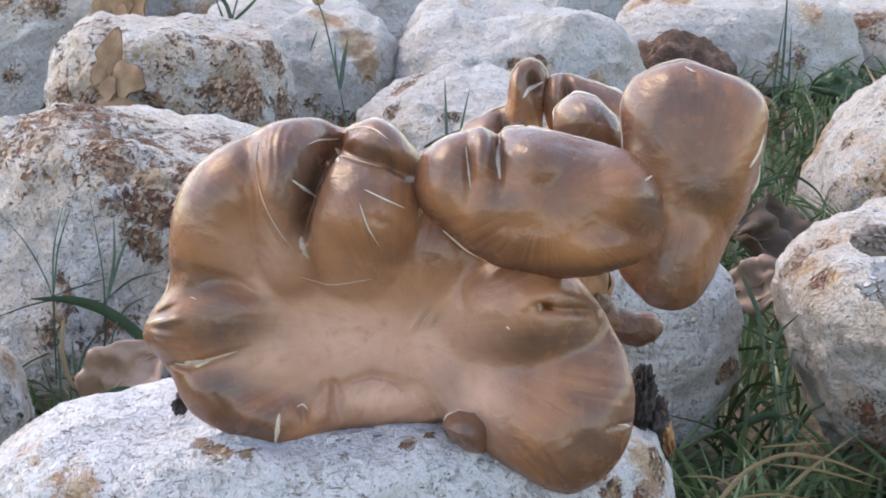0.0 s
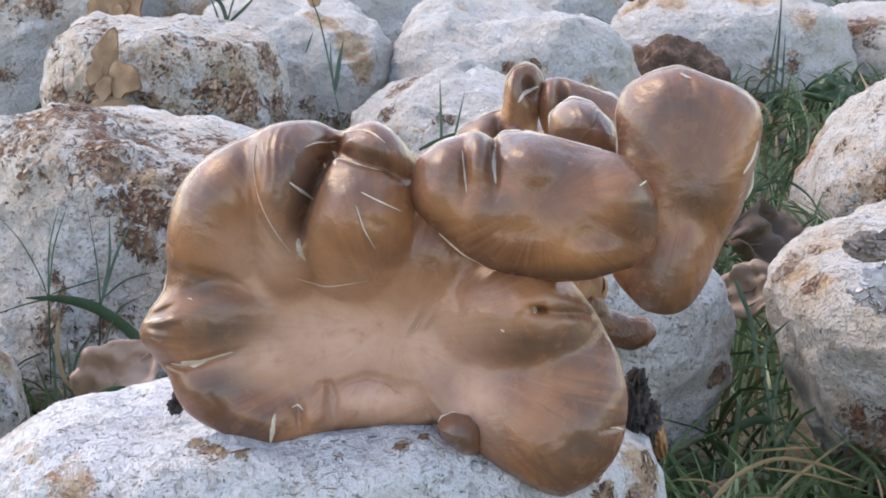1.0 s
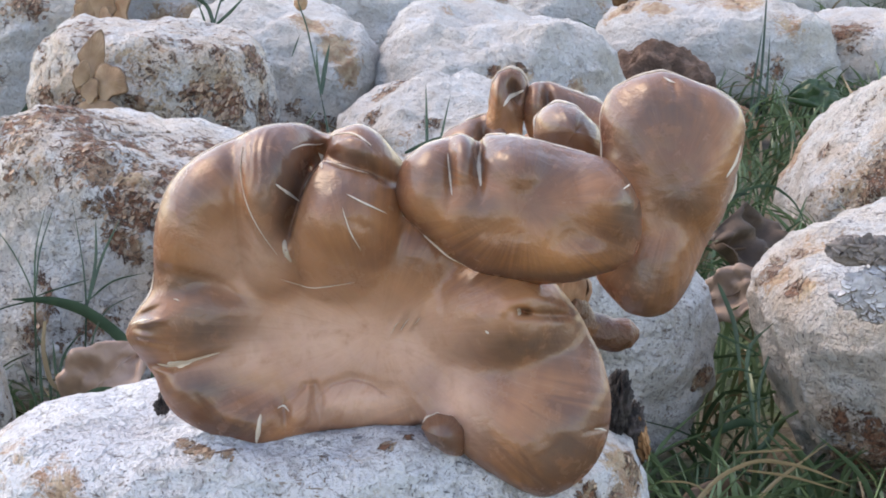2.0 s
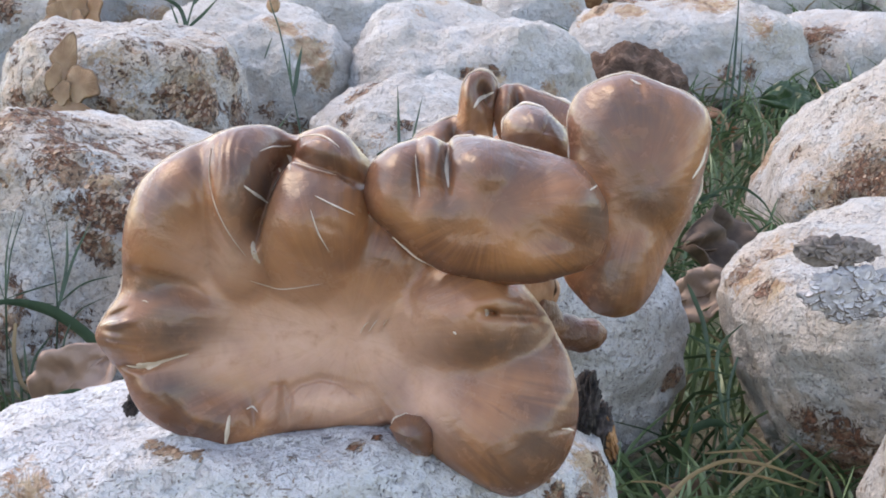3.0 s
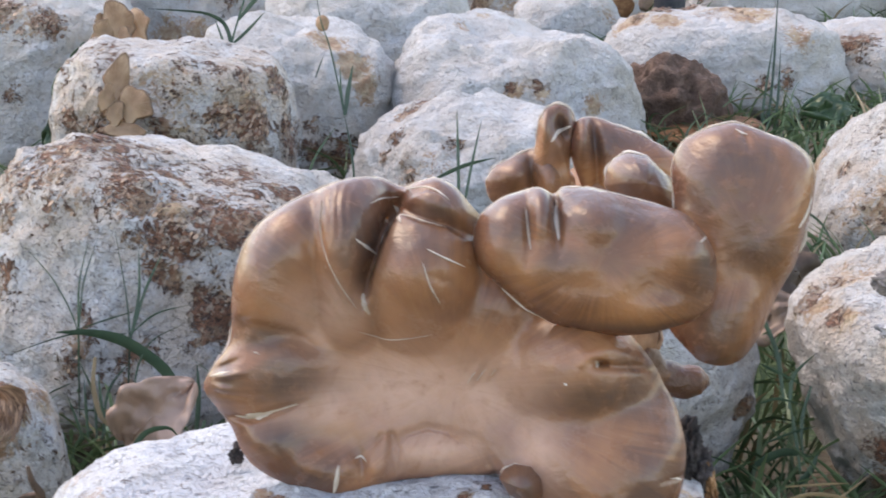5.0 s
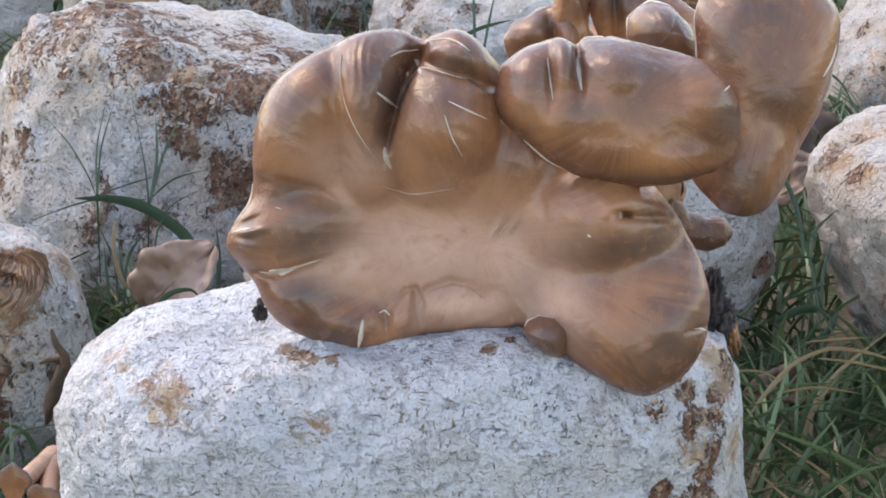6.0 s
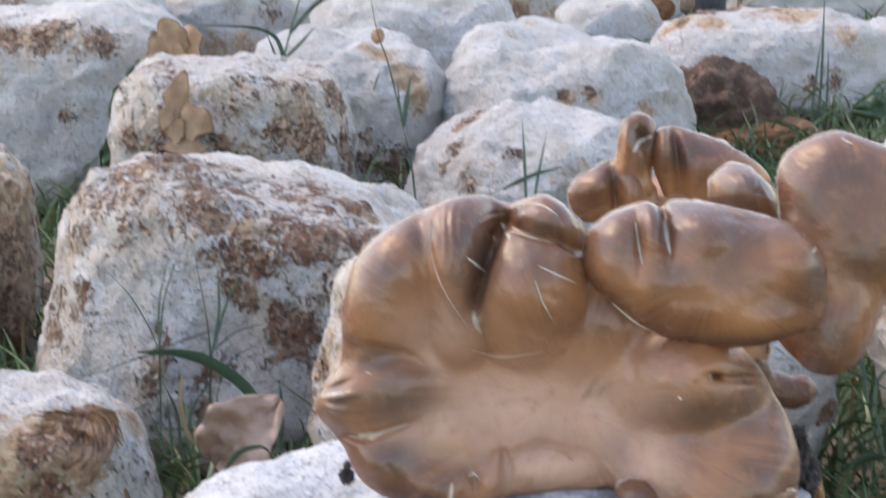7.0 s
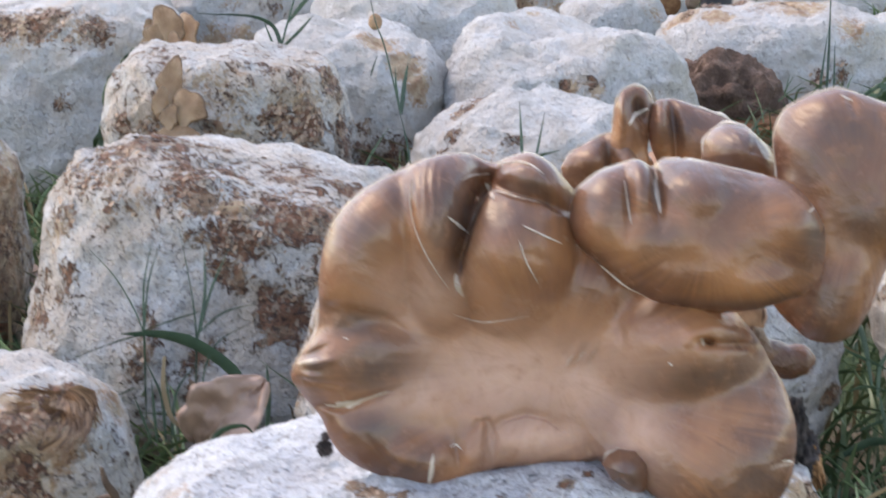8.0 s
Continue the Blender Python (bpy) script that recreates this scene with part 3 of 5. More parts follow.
# ---- the large mushroom ----
# The dark brown patches also carry painted sheen on tops, shade under folds.
MAIN_CAP = dict(centre=(-1.0, -12.7), base=-17.0, margin=7.0, thick=4.0,
    radii=[57.4, 55.2, 52.8, 50.6, 48.8, 46.1, 44.0, 42.4, 41.2, 40.4, 40.1, 40.1, 40.5, 41.1, 42.3, 44.1, 46.4, 49.8, 54.6, 57.5, 57.1, 56.9, 61.2, 63.1, 64.6, 65.9, 67.2, 68.4, 69.5, 69.6, 68.5, 66.9, 65.3, 63.9, 63.9, 67.1, 69.9, 66.8, 63.4, 62.4, 61.0, 58.1, 54.5, 51.4, 48.3, 44.0, 38.3, 34.3, 30.9, 29.2, 27.7, 26.7, 26.1, 25.6, 25.5, 25.4, 25.6, 26.1, 26.6, 27.3, 31.8, 39.4, 49.1, 60.9, 64.7, 66.6, 67.5, 67.3, 66.3, 64.8, 62.6, 60.4],
    bowl=(-13.0, -15.0, 32.0, 26.0, 2.6),
    mounds=[(-49.0, 22.0, 15.0, 24.0, -22, 3.0, 12, 4.0), (-55.0, -7.0, 18.0, 14.0, 12, -5.0, 9, 3.0), (-52.0, -27.0, 12.0, 11.0, -25, -9.5, 8, 4.0), (-40.0, -34.5, 11.0, 8.0, -15, -10.5, 7, 3.0),
            (-31.0, -34.0, 4.5, 7.0, 10, -13.0, 6, 1.2), (-23.0, -34.0, 5.0, 10.0, 0, -13.0, 6, 1.0), (-7.5, -32.0, 16.0, 7.5, 0, -14.3, 4, 0.6), (7.0, 10.0, 20.0, 17.0, -15, -6.0, 9, 6.0),
            (33.0, -7.0, 20.0, 15.0, -6, 4.2, 13, 2.6), (41.0, -36.5, 26.0, 27.0, 0, 2.2, 15, 6.0)],
    lobes=[(-30.5, 27.0, 11.5, 24.0, 3, 6.0, 13, 0.7), (-10.5, 19.0, 16.0, 18.0, 0, 8.5, 14, 0.5), (-4.6, 37.0, 11.0, 9.0, -28, 2.5, 8, 0.8)],
    creases=[([(-62.0, 6.0), (-53.0, 4.6), (-45.0, 2.2), (-38.0, -3.0)], 1.6, 1.3, 2.6), ([(-14.6, 40.5), (-17.0, 35.5), (-20.0, 30.0), (-22.4, 24.0), (-24.4, 17.5), (-25.4, 11.5)], 9.0, 0.8, 3.5), ([(-21.0, 28.5), (-19.2, 33.0), (-15.5, 35.0), (-10.5, 33.0), (-3.0, 31.5), (1.5, 28.0)], 3.2, 3.0, 0.6), ([(-14.4, 38.0), (-12.0, 40.0), (-8.5, 41.0), (-4.5, 40.0), (-1.5, 36.5)], 1.0, 2.0, 0.45),
             ([(31.0, -6.4), (34.0, -3.0), (40.0, -1.2), (46.0, -3.2), (52.0, -6.0)], -1.6, 2.4, 2.0), ([(34.5, -5.0), (37.5, -6.0), (44.0, -6.4), (53.0, -7.0)], 1.6, 1.0, 1.2), ([(-17.5, -29.0), (-14.5, -26.0), (-9.0, -24.5), (-3.5, -25.5), (1.0, -29.0)], 0.9, 1.6, 0.5), ([(-24.5, -30.0), (-21.5, -26.2), (-18.5, -26.0), (-17.0, -30.0), (-17.5, -36.0)], 0.9, 0.9, 0.6), ([(-65.0, -20.5), (-57.0, -21.5), (-51.0, -19.5), (-42.0, -16.5)], 2.0, 1.2, 0.8)],
    wrinkles=[(-31.5, 34.0, 5.5, 8.0, 74, 0.40, 2.4), (-26.0, 30.0, 3.5, 8.0, 77, 0.35, 1.9), (-37.5, 33.0, 2.5, 6.0, 80, 0.25, 2.7), (40.0, -52.0, 20.0, 7.0, 90, 0.10, 4.0)],
    folds=[(-36.6, 28.0, 0.7, 11.0, 6, -0.9), (-33.0, 14.5, 0.7, 5.5, 28, -0.7), (-62.5, -8.8, 3.4, 1.0, 10, 2.4), (-63.5, -6.2, 3.8, 0.9, 22, -1.6), (-65.0, -12.5, 3.0, 1.0, -10, 1.2), (-60.6, -14.6, 6.0, 0.8, -8, -0.8), (37.8, -5.4, 1.5, 0.7, -8, -5.0), (60.0, -36.6, 4.5, 0.7, 8, -1.4), (-5.0, 17.0, 5.0, 1.6, -20, -0.4)]
          + [(-20.6, -27.6, 1.4, 4.2, 0, 0.8), (-18.6, -30.0, 0.8, 6.5, 8, -1.0), (-27.0, -36.0, 0.8, 6.0, 5, -0.8), (-47.0, -33.0, 0.9, 5.5, 38, -0.6), (4.0, -9.2, 1.2, 4.5, -30, 0.9), (8.2, -8.6, 1.0, 3.8, -30, 0.7), (16.5, -27.0, 3.0, 8.0, 20, -1.4), (10.5, -35.5, 8.0, 1.2, 16, 1.0), (16.0, -2.0, 1.4, 8.0, 4, -0.7)],
    pales=[(-14.0, -13.0, 28.0, 14.5), (8.0, -15.0, 19.0, 13.0), (-6.0, -31.0, 16.0, 9.0), (-36.0, 7.0, 12.0, 10.0), (20.0, -28.0, 8.0, 14.0), (-38.0, -18.0, 13.0, 8.0)],
    fans=[(27.0, -24.0, 1.0, 46.0)],
    shade_browns=[(-27.0, 29.0, 9.0, 17.0), (-51.0, 27.0, 9.0, 11.0), (-40.0, 36.0, 9.0, 8.0), (-13.0, 29.0, 11.0, 8.0), (-5.0, 37.0, 9.0, 8.0), (-64.0, -9.0, 6.0, 7.0), (-40.0, -37.0, 10.0, 5.0), (-54.0, 1.0, 8.0, 4.0), (48.0, -5.0, 10.0, 5.0), (40.0, -14.5, 16.0, 7.0), (-47.0, -11.0, 9.0, 7.0), (-48.0, -27.0, 9.0, 5.0), (50.0, -44.0, 14.0, 14.0)])
CURLED_EDGE = dict(centre=(16.0, -38.5), base=-20.0, margin=3.5, thick=3.0,
    radii=[6.2, 6.2, 6.2, 6.1, 5.9, 5.8, 5.6, 5.6, 5.5, 5.6, 5.6, 5.7, 5.8, 5.6, 5.5, 5.5, 5.4, 5.5, 5.5, 5.6, 5.8, 5.8, 5.7, 5.7, 5.7, 5.8, 5.9, 6.0, 5.9, 5.9, 5.8, 5.8, 5.9, 5.5, 5.0, 4.6, 4.4, 4.2, 4.0, 3.9, 3.8, 3.8, 3.8, 3.8, 3.7, 3.7, 3.6, 3.6, 3.6, 3.7, 3.8, 3.9, 4.0, 4.3, 4.5, 4.8, 5.2, 5.6, 6.0, 6.5, 7.1, 7.9, 8.6, 8.4, 8.2, 8.0, 7.6, 7.2, 6.8, 6.6, 6.4, 6.3],
    mounds=[(16.0, -38.5, 6.5, 6.0, -20, 2.0, 5, 0.5)],
    folds=[(15.5, -41.5, 2.0, 1.2, 30, -1.0)],
    shade_browns=[(16.0, -39.0, 6.0, 6.0)])
BROAD_CAP = dict(centre=(37.4, 22.5), base=-16.0, margin=6.5, thick=4.0,
    radii=[31.4, 30.4, 29.5, 28.4, 27.3, 26.5, 25.2, 23.5, 22.1, 20.9, 19.9, 19.2, 18.6, 18.2, 18.0, 17.9, 18.0, 18.2, 18.5, 19.0, 19.5, 19.8, 20.3, 21.0, 21.0, 21.3, 24.6, 26.4, 27.8, 29.6, 31.1, 32.4, 33.8, 34.1, 34.1, 34.1, 33.0, 31.7, 29.7, 27.8, 26.3, 25.2, 24.4, 23.7, 22.9, 22.2, 21.8, 21.4, 20.9, 20.5, 20.2, 20.1, 20.0, 20.1, 20.3, 20.7, 21.3, 21.7, 22.1, 22.8, 23.6, 24.6, 25.5, 26.6, 28.0, 29.8, 31.1, 32.5, 32.8, 32.7, 32.3, 31.8],
    mounds=[(37.0, 19.5, 39.0, 22.5, -5, 9.0, 13, 2.0), (13.0, 28.0, 11.0, 15.0, 0, 6.5, 9, 2.5), (21.8, 31.0, 4.6, 13.0, 2, 8.0, 8, 1.0), (36.0, 30.5, 11.0, 11.0, 0, 9.5, 9, 2.0), (59.0, 24.0, 11.0, 13.0, 15, 8.6, 9, 3.0), (48.0, 8.5, 22.0, 9.0, -4, 7.2, 8, 3.0)],
    folds=[(25.8, 36.5, 1.1, 5.5, 0, -6.0), (25.9, 28.0, 1.3, 4.5, 0, -1.4), (18.3, 30.5, 1.0, 7.5, -4, -1.6), (29.0, 15.0, 9.0, 3.5, 0, -0.8), (25.0, 20.0, 3.5, 9.0, -10, -0.9), (60.0, 8.0, 7.0, 2.0, 12, -0.7), (46.0, 36.0, 10.0, 1.2, -8, -0.5)],
    shade_browns=[(49.5, 35.0, 20.0, 8.0), (12.0, 31.0, 8.0, 9.0), (30.0, 37.0, 14.0, 7.0), (66.0, 22.0, 7.0, 9.0), (27.0, 22.0, 7.0, 5.0), (37.0, 3.0, 30.0, 3.0)])
TALL_CAP = dict(centre=(78.7, 27.7), base=-34.0, margin=9.0, thick=4.0,
    radii=[16.7, 17.2, 17.9, 18.8, 19.9, 21.4, 22.8, 24.6, 26.6, 27.9, 29.0, 29.3, 29.4, 29.5, 29.5, 29.7, 30.1, 30.7, 31.5, 32.2, 32.0, 32.0, 31.9, 31.7, 31.6, 30.7, 29.3, 27.6, 25.4, 23.4, 22.0, 21.0, 20.1, 19.4, 19.1, 19.0, 19.1, 19.2, 19.6, 20.2, 21.0, 22.1, 23.4, 24.7, 26.4, 28.8, 31.5, 32.8, 33.8, 34.9, 36.1, 36.2, 36.0, 35.2, 33.7, 30.9, 27.9, 25.0, 22.6, 20.7, 19.2, 18.3, 17.6, 17.0, 16.7, 16.4, 16.3, 16.1, 16.0, 15.9, 16.0, 16.3],
    mounds=[(79.0, 46.0, 30.0, 30.0, 0, -9.0, 12, 2.0), (84.0, 30.0, 22.0, 22.0, -25, -8.5, 10, 4.0), (73.5, 5.5, 17.0, 20.0, -12, -11.0, 11, 5.0), (66.0, 24.0, 13.0, 22.0, 0, -10.5, 9, 4.0), (70.5, -2.5, 10.0, 9.5, 0, -10.0, 8, 3.0)],
    folds=[(94.0, 26.0, 1.6, 12.0, -18, -1.6), (71.7, 54.0, 3.0, 7.0, -10, 0.8), (78.5, 55.0, 1.2, 4.0, 10, -1.0), (82.0, 18.0, 12.0, 4.0, -18, -1.5), (87.5, 44.0, 2.0, 10.0, 8, -0.6)],
    shade_browns=[(77.0, 50.0, 20.0, 11.0), (66.0, 40.0, 7.0, 14.0), (81.4, 24.0, 9.6, 8.0), (68.0, 2.0, 9.0, 10.0)])
SIDE_CAP = dict(centre=(52.2, 43.0), base=-32.0, margin=7.0, thick=3.0,
    radii=[8.2, 7.8, 7.4, 7.2, 7.0, 6.8, 6.6, 6.4, 6.4, 6.3, 6.3, 6.4, 6.5, 6.6, 6.8, 7.2, 7.5, 7.9, 8.1, 8.3, 8.6, 9.0, 9.5, 10.0, 10.3, 10.4, 10.7, 11.0, 11.2, 11.2, 11.3, 11.4, 11.3, 11.1, 11.0, 11.0, 11.0, 10.6, 10.2, 9.9, 9.7, 9.6, 9.5, 9.5, 9.6, 9.8, 10.0, 9.8, 9.5, 9.2, 9.0, 8.9, 8.9, 8.9, 9.0, 9.1, 9.4, 9.7, 10.1, 10.4, 10.8, 11.3, 11.9, 12.7, 13.8, 14.1, 12.9, 11.9, 11.1, 10.4, 9.4, 8.8],
    mounds=[(51.5, 44.0, 12.0, 10.0, -20, -18.0, 8, 1.0)],
    shade_browns=[(51.0, 47.0, 11.0, 7.0)])
RIMS = [(MAIN_CAP, 100, 150, 0.29), (MAIN_CAP, 165, 178, 0.40), (BROAD_CAP, 40, 100, 0.25), (BROAD_CAP, 124, 160, 0.36), (BROAD_CAP, 103, 120, 0.33), (BROAD_CAP, 197, 243, 0.29), (TALL_CAP, 38, 165, 0.33), (TALL_CAP, 345, 372, 0.48), (SIDE_CAP, 60, 175, 0.36), (SIDE_CAP, -35, 25, 0.40), (CURLED_EDGE, 95, 150, 0.25)]
RIPS = [(MAIN_CAP, [(-25.9, 13.4), (-25.7, 10.4), (-24.2, 7.4)], 1.1), (BROAD_CAP, [(26.3, 38.5), (25.7, 33.0), (26.3, 27.3)], 0.9), (BROAD_CAP, [(17.6, 36.3), (18.2, 30.0), (18.8, 24.8)], 0.4), (MAIN_CAP, [(-61.7, -20.5), (-58.0, -21.1), (-52.9, -19.7), (-44.4, -17.2)], 0.7), (MAIN_CAP, [(-58.6, -20.2), (-55.5, -20.4), (-52.0, -19.7)], 1.5), (MAIN_CAP, [(-33.2, -33.8), (-33.8, -38.3), (-34.8, -42.1)], 1.0), (MAIN_CAP, [(-8.6, 25.2), (-4.1, 22.9), (1.6, 20.3)], 0.4), (MAIN_CAP, [(-9.6, 21.6), (-7.8, 15.6), (-5.0, 10.5)], 0.3), (MAIN_CAP, [(-27.3, 27.9), (-24.7, 25.7), (-22.4, 23.7)], 0.6)]
RIPS += [(MAIN_CAP, [(-21.4, 27.0), (-19.6, 32.1), (-17.0, 34.6), (-14.6, 34.8), (-10.0, 32.7), (-3.4, 31.0)], 0.32), (MAIN_CAP, [(-27.3, 2.8), (-19.6, -0.0), (-7.2, 2.0)], 0.2), (TALL_CAP, [(75.9, 57.7), (77.4, 56.7), (79.0, 56.1)], 0.5), (TALL_CAP, [(92.4, 30.2), (95.6, 34.4), (97.2, 39.4)], 0.75), (MAIN_CAP, [(56.3, -36.7), (58.6, -37.0), (60.2, -37.8)], 0.4), (MAIN_CAP, [(-16.9, 34.5), (-16.2, 33.6), (-15.7, 32.2)], 0.7), (MAIN_CAP, [(35.9, -4.7), (36.6, -5.4), (36.2, -6.4)], 0.9), (MAIN_CAP, [(27.5, -10.5), (28.0, -10.9), (28.4, -11.2)], 0.5)]
RIPS += [(BROAD_CAP, [(63.3, 26.6), (64.5, 27.3), (65.7, 28.2)], 0.4), (MAIN_CAP, [(-13.4, 41.5), (-8.7, 42.1), (-5.3, 40.6), (-2.5, 38.1)], 0.45), (MAIN_CAP, [(-23.9, 37.2), (-21.1, 39.0), (-16.5, 39.5)], 0.35), (MAIN_CAP, [(-36.7, 38.0), (-37.3, 30.6), (-35.6, 23.3), (-32.0, 15.9), (-27.6, 9.3)], 0.25), (MAIN_CAP, [(-68.7, -9.6), (-65.3, -8.4), (-62.0, -7.8)], 0.45), (MAIN_CAP, [(2.1, -11.9), (3.3, -9.6), (4.6, -8.5)], 0.2), (MAIN_CAP, [(4.6, -11.2), (6.0, -9.0), (7.1, -7.8)], 0.2), (MAIN_CAP, [(8.3, -9.6), (9.4, -8.4), (10.0, -7.6)], 0.15)]
RIPS += [(MAIN_CAP, [(-55.8, -2.5), (-54.9, -2.6), (-54.1, -3.0)], 0.3), (MAIN_CAP, [(-28.9, -32.4), (-27.3, -31.6), (-25.8, -33.2)], 0.4)]
CURL_BACK = dict(centre=(-10.3, 2.2), base=0, margin=4.0, thick=3.0,
    radii=[6.5, 6.7, 6.9, 7.3, 7.9, 9.0, 10.4, 12.5, 14.3, 15.9, 17.0, 17.3, 17.5, 16.9, 16.1, 14.4, 13.1, 11.6, 10.2, 9.2, 8.7, 8.2, 8.0, 8.0, 8.2, 8.5, 9.0, 9.9, 10.8, 11.7, 12.8, 14.4, 16.1, 17.1, 18.1, 19.5, 20.1, 18.5, 17.1, 16.1, 13.5, 10.2, 8.6, 7.7, 7.2, 6.8, 6.6, 6.5],
    shade_browns=[(-9.0, 12.0, 8.0, 10.0)], swells=[(-9.9, 9.9, 5.5, 13.2, 0, 6), (-8.3, 10.3, 2.6, 5.7, 15, -8), (-15.4, 9.9, 1.8, 11.0, 0, 4)])
FLAP_BACK = dict(centre=(-18.6, -11.0), base=-2, margin=4.0, thick=3.0,
    radii=[17.1, 16.8, 16.0, 14.9, 14.1, 13.6, 13.4, 13.3, 13.1, 12.8, 12.7, 12.8, 13.0, 12.6, 12.2, 12.1, 12.2, 12.5, 12.9, 13.4, 14.4, 15.7, 16.8, 17.7, 18.8, 18.7, 18.6, 18.4, 17.7, 17.2, 16.9, 15.3, 14.0, 13.1, 12.6, 12.2, 12.1, 12.2, 12.5, 13.1, 14.0, 14.6, 15.4, 16.4, 17.9, 19.5, 18.8, 17.7],
    shade_browns=[(-20.0, -3.0, 14.0, 7.0)], swells=[(-26.3, -8.8, 8.8, 6.6, 20, 7), (-12.1, -12.1, 4.4, 11.0, 0, 6), (-18.6, -12.1, 2.2, 11.0, 10, -5)])
WIDE_BACK = dict(centre=(17.6, -2.2), base=-4, margin=4.0, thick=3.0,
    radii=[23.9, 21.1, 18.6, 16.8, 15.3, 14.0, 13.2, 12.7, 12.5, 12.4, 12.5, 12.8, 13.3, 14.1, 15.3, 17.0, 19.5, 22.1, 24.3, 25.3, 24.7, 23.5, 22.6, 22.0, 21.1, 20.3, 19.6, 19.4, 19.5, 20.0, 20.4, 19.9, 19.6, 19.6, 19.4, 18.8, 18.7, 18.8, 19.4, 20.3, 21.7, 23.8, 25.5, 27.9, 28.5, 27.6, 27.1, 26.1],
    shade_browns=[(10.0, 6.0, 18.0, 8.0)], swells=[(17.6, -1.1, 19.7, 11.0, -20, 8), (-0.9, 5.5, 3.9, 11.0, 0, 7), (5.5, 3.3, 2.0, 13.2, 8, -5), (30.7, -3.3, 8.8, 6.6, -20, 3), (6.6, -12.1, 3.3, 8.8, 0, -3)])
BACK_RIPS = [(CURL_BACK, [(-12.5, 4.4), (-9.9, 8.8), (-4.6, 11.2)], 1.2)]


def turned(u, v, cu, cv, rot):
    a = math.radians(rot)
    return (u - cu) * math.cos(a) + (v - cv) * math.sin(a), (v - cv) * math.cos(a) - (u - cu) * math.sin(a)


def swell(spec, u, v):
    """Height of a cap's skin over its plane, in millimetres: mounds flow into the hollow, lobes meet in creases."""
    h = plain_swell(spec, u, v) + (unevenness(u, v) if len(spec["radii"]) > 30 else 0)
    top = None
    for cu, cv, su, sv, rot, high, deep, soft in spec.get("lobes", ()):
        du, dv = turned(u, v, cu, cv, rot)
        g = high - deep * ((du / su) ** 2 + (dv / sv) ** 2) + 0.5 * unevenness(u * 1.3 + 40, v)
        top = g if top is None else 0.5 * (top + g + np.sqrt((top - g) ** 2 + soft * soft))
    if top is not None:
        h = 0.5 * (h + top + np.sqrt((h - top) ** 2 + 2.2 ** 2))
    for cu, cv, su, sv, rot, high, wave in spec.get("wrinkles", ()):
        du, dv = turned(u, v, cu, cv, rot - 90)
        ridge = np.sin(2 * math.pi * (du + 1.2 * np.sin(dv / 5.0)) / wave + 1.5 * np.sin(dv / 3.7)) ** 3
        h = h + high * ridge * np.exp(-((u - cu) / su) ** 2 - ((v - cv) / sv) ** 2)
    for cu, cv, su, sv, rot, amount in spec.get("folds", ()):
        du, dv = turned(u, v, cu, cv, rot)
        h = h + amount * np.exp(-(du / su) ** 2 - (dv / sv) ** 2)
    for points, deep, left, right in spec.get("creases", ()):
        h = h - deep * crease(u, v, points, left, right)
    return h


def crease(u, v, points, left, right):
    """1 along a line, falling off over one width to its left and another to its right, and towards its ends."""
    best, side, along = np.full(np.shape(u), 1e9), np.zeros(np.shape(u)), np.zeros(np.shape(u))
    for k, ((au, av), (bu, bv)) in enumerate(zip(points[:-1], points[1:])):
        lu, lv = bu - au, bv - av
        t = np.clip(((u - au) * lu + (v - av) * lv) / (lu * lu + lv * lv), 0, 1)
        d = np.hypot(u - au - t * lu, v - av - t * lv)
        near = d < best
        best = np.where(near, d, best)
        side = np.where(near, lu * (v - av) - lv * (u - au), side)
        along = np.where(near, (k + t) / (len(points) - 1), along)
    width = np.where(side > 0, left, right)
    return np.exp(-(best / width) ** 2) * np.clip(0.25 + 5 * along * (1 - along), 0, 1)


def unevenness(u, v):
    """Slight dents and wrinkles of the skin, in millimetres."""
    return np.array([1.0 * noise.fractal(Vector((a / 17, b / 17, 3.3)), 0.8, 2.1, 2) + 0.22 * noise.fractal(Vector((a / 4.5, b / 7, 1.7)), 0.9, 2.0, 2) for a, b in zip(np.ravel(u), np.ravel(v))]).reshape(np.shape(u))


def blotches(some, u, v):
    """How much of a paler skin, or of brown with painted sheen and shade, lies at a place."""
    most = np.zeros(np.shape(u))
    for cu, cv, su, sv in some:
        most = np.maximum(most, np.exp(-((u - cu) / su) ** 2 - ((v - cv) / sv) ** 2))
    return most


def plain_swell(spec, u, v):
    h = np.full(np.shape(u), float(spec["base"]))
    if "bowl" in spec:
        cu, cv, su, sv, rise = spec["bowl"]
        h = h + rise * (np.sqrt(1 + 2 * ((u - cu) / su) ** 2 + 2 * ((v - cv) / sv) ** 2) - 1)
    for cu, cv, su, sv, rot, amount in spec.get("swells", ()):
        du, dv = turned(u, v, cu, cv, rot)
        h = h + amount * np.exp(-(du / su) ** 2 - (dv / sv) ** 2)
    for cu, cv, su, sv, rot, high, deep, soft in spec.get("mounds", ()):
        du, dv = turned(u, v, cu, cv, rot)
        g = high - deep * ((du / su) ** 2 + (dv / sv) ** 2)
        h = 0.5 * (h + g + np.sqrt((h - g) ** 2 + soft * soft))
    return h


def reach(spec, theta):
    """The rim's distance from the centre at each angle, through the given radii, with a slight waviness."""
    r = np.array(spec["radii"])
    n = len(r)
    s = (np.asarray(theta) / (2 * math.pi) * n) % n
    i = np.floor(s).astype(int)
    t = s - i
    a, b, c, d = (r[(i + k) % n] for k in (-1, 0, 1, 2))
    return 0.5 * (2 * b + (c - a) * t + (2 * a - 5 * b + 4 * c - d) * t * t + (3 * b - a - 3 * c + d) * t ** 3)


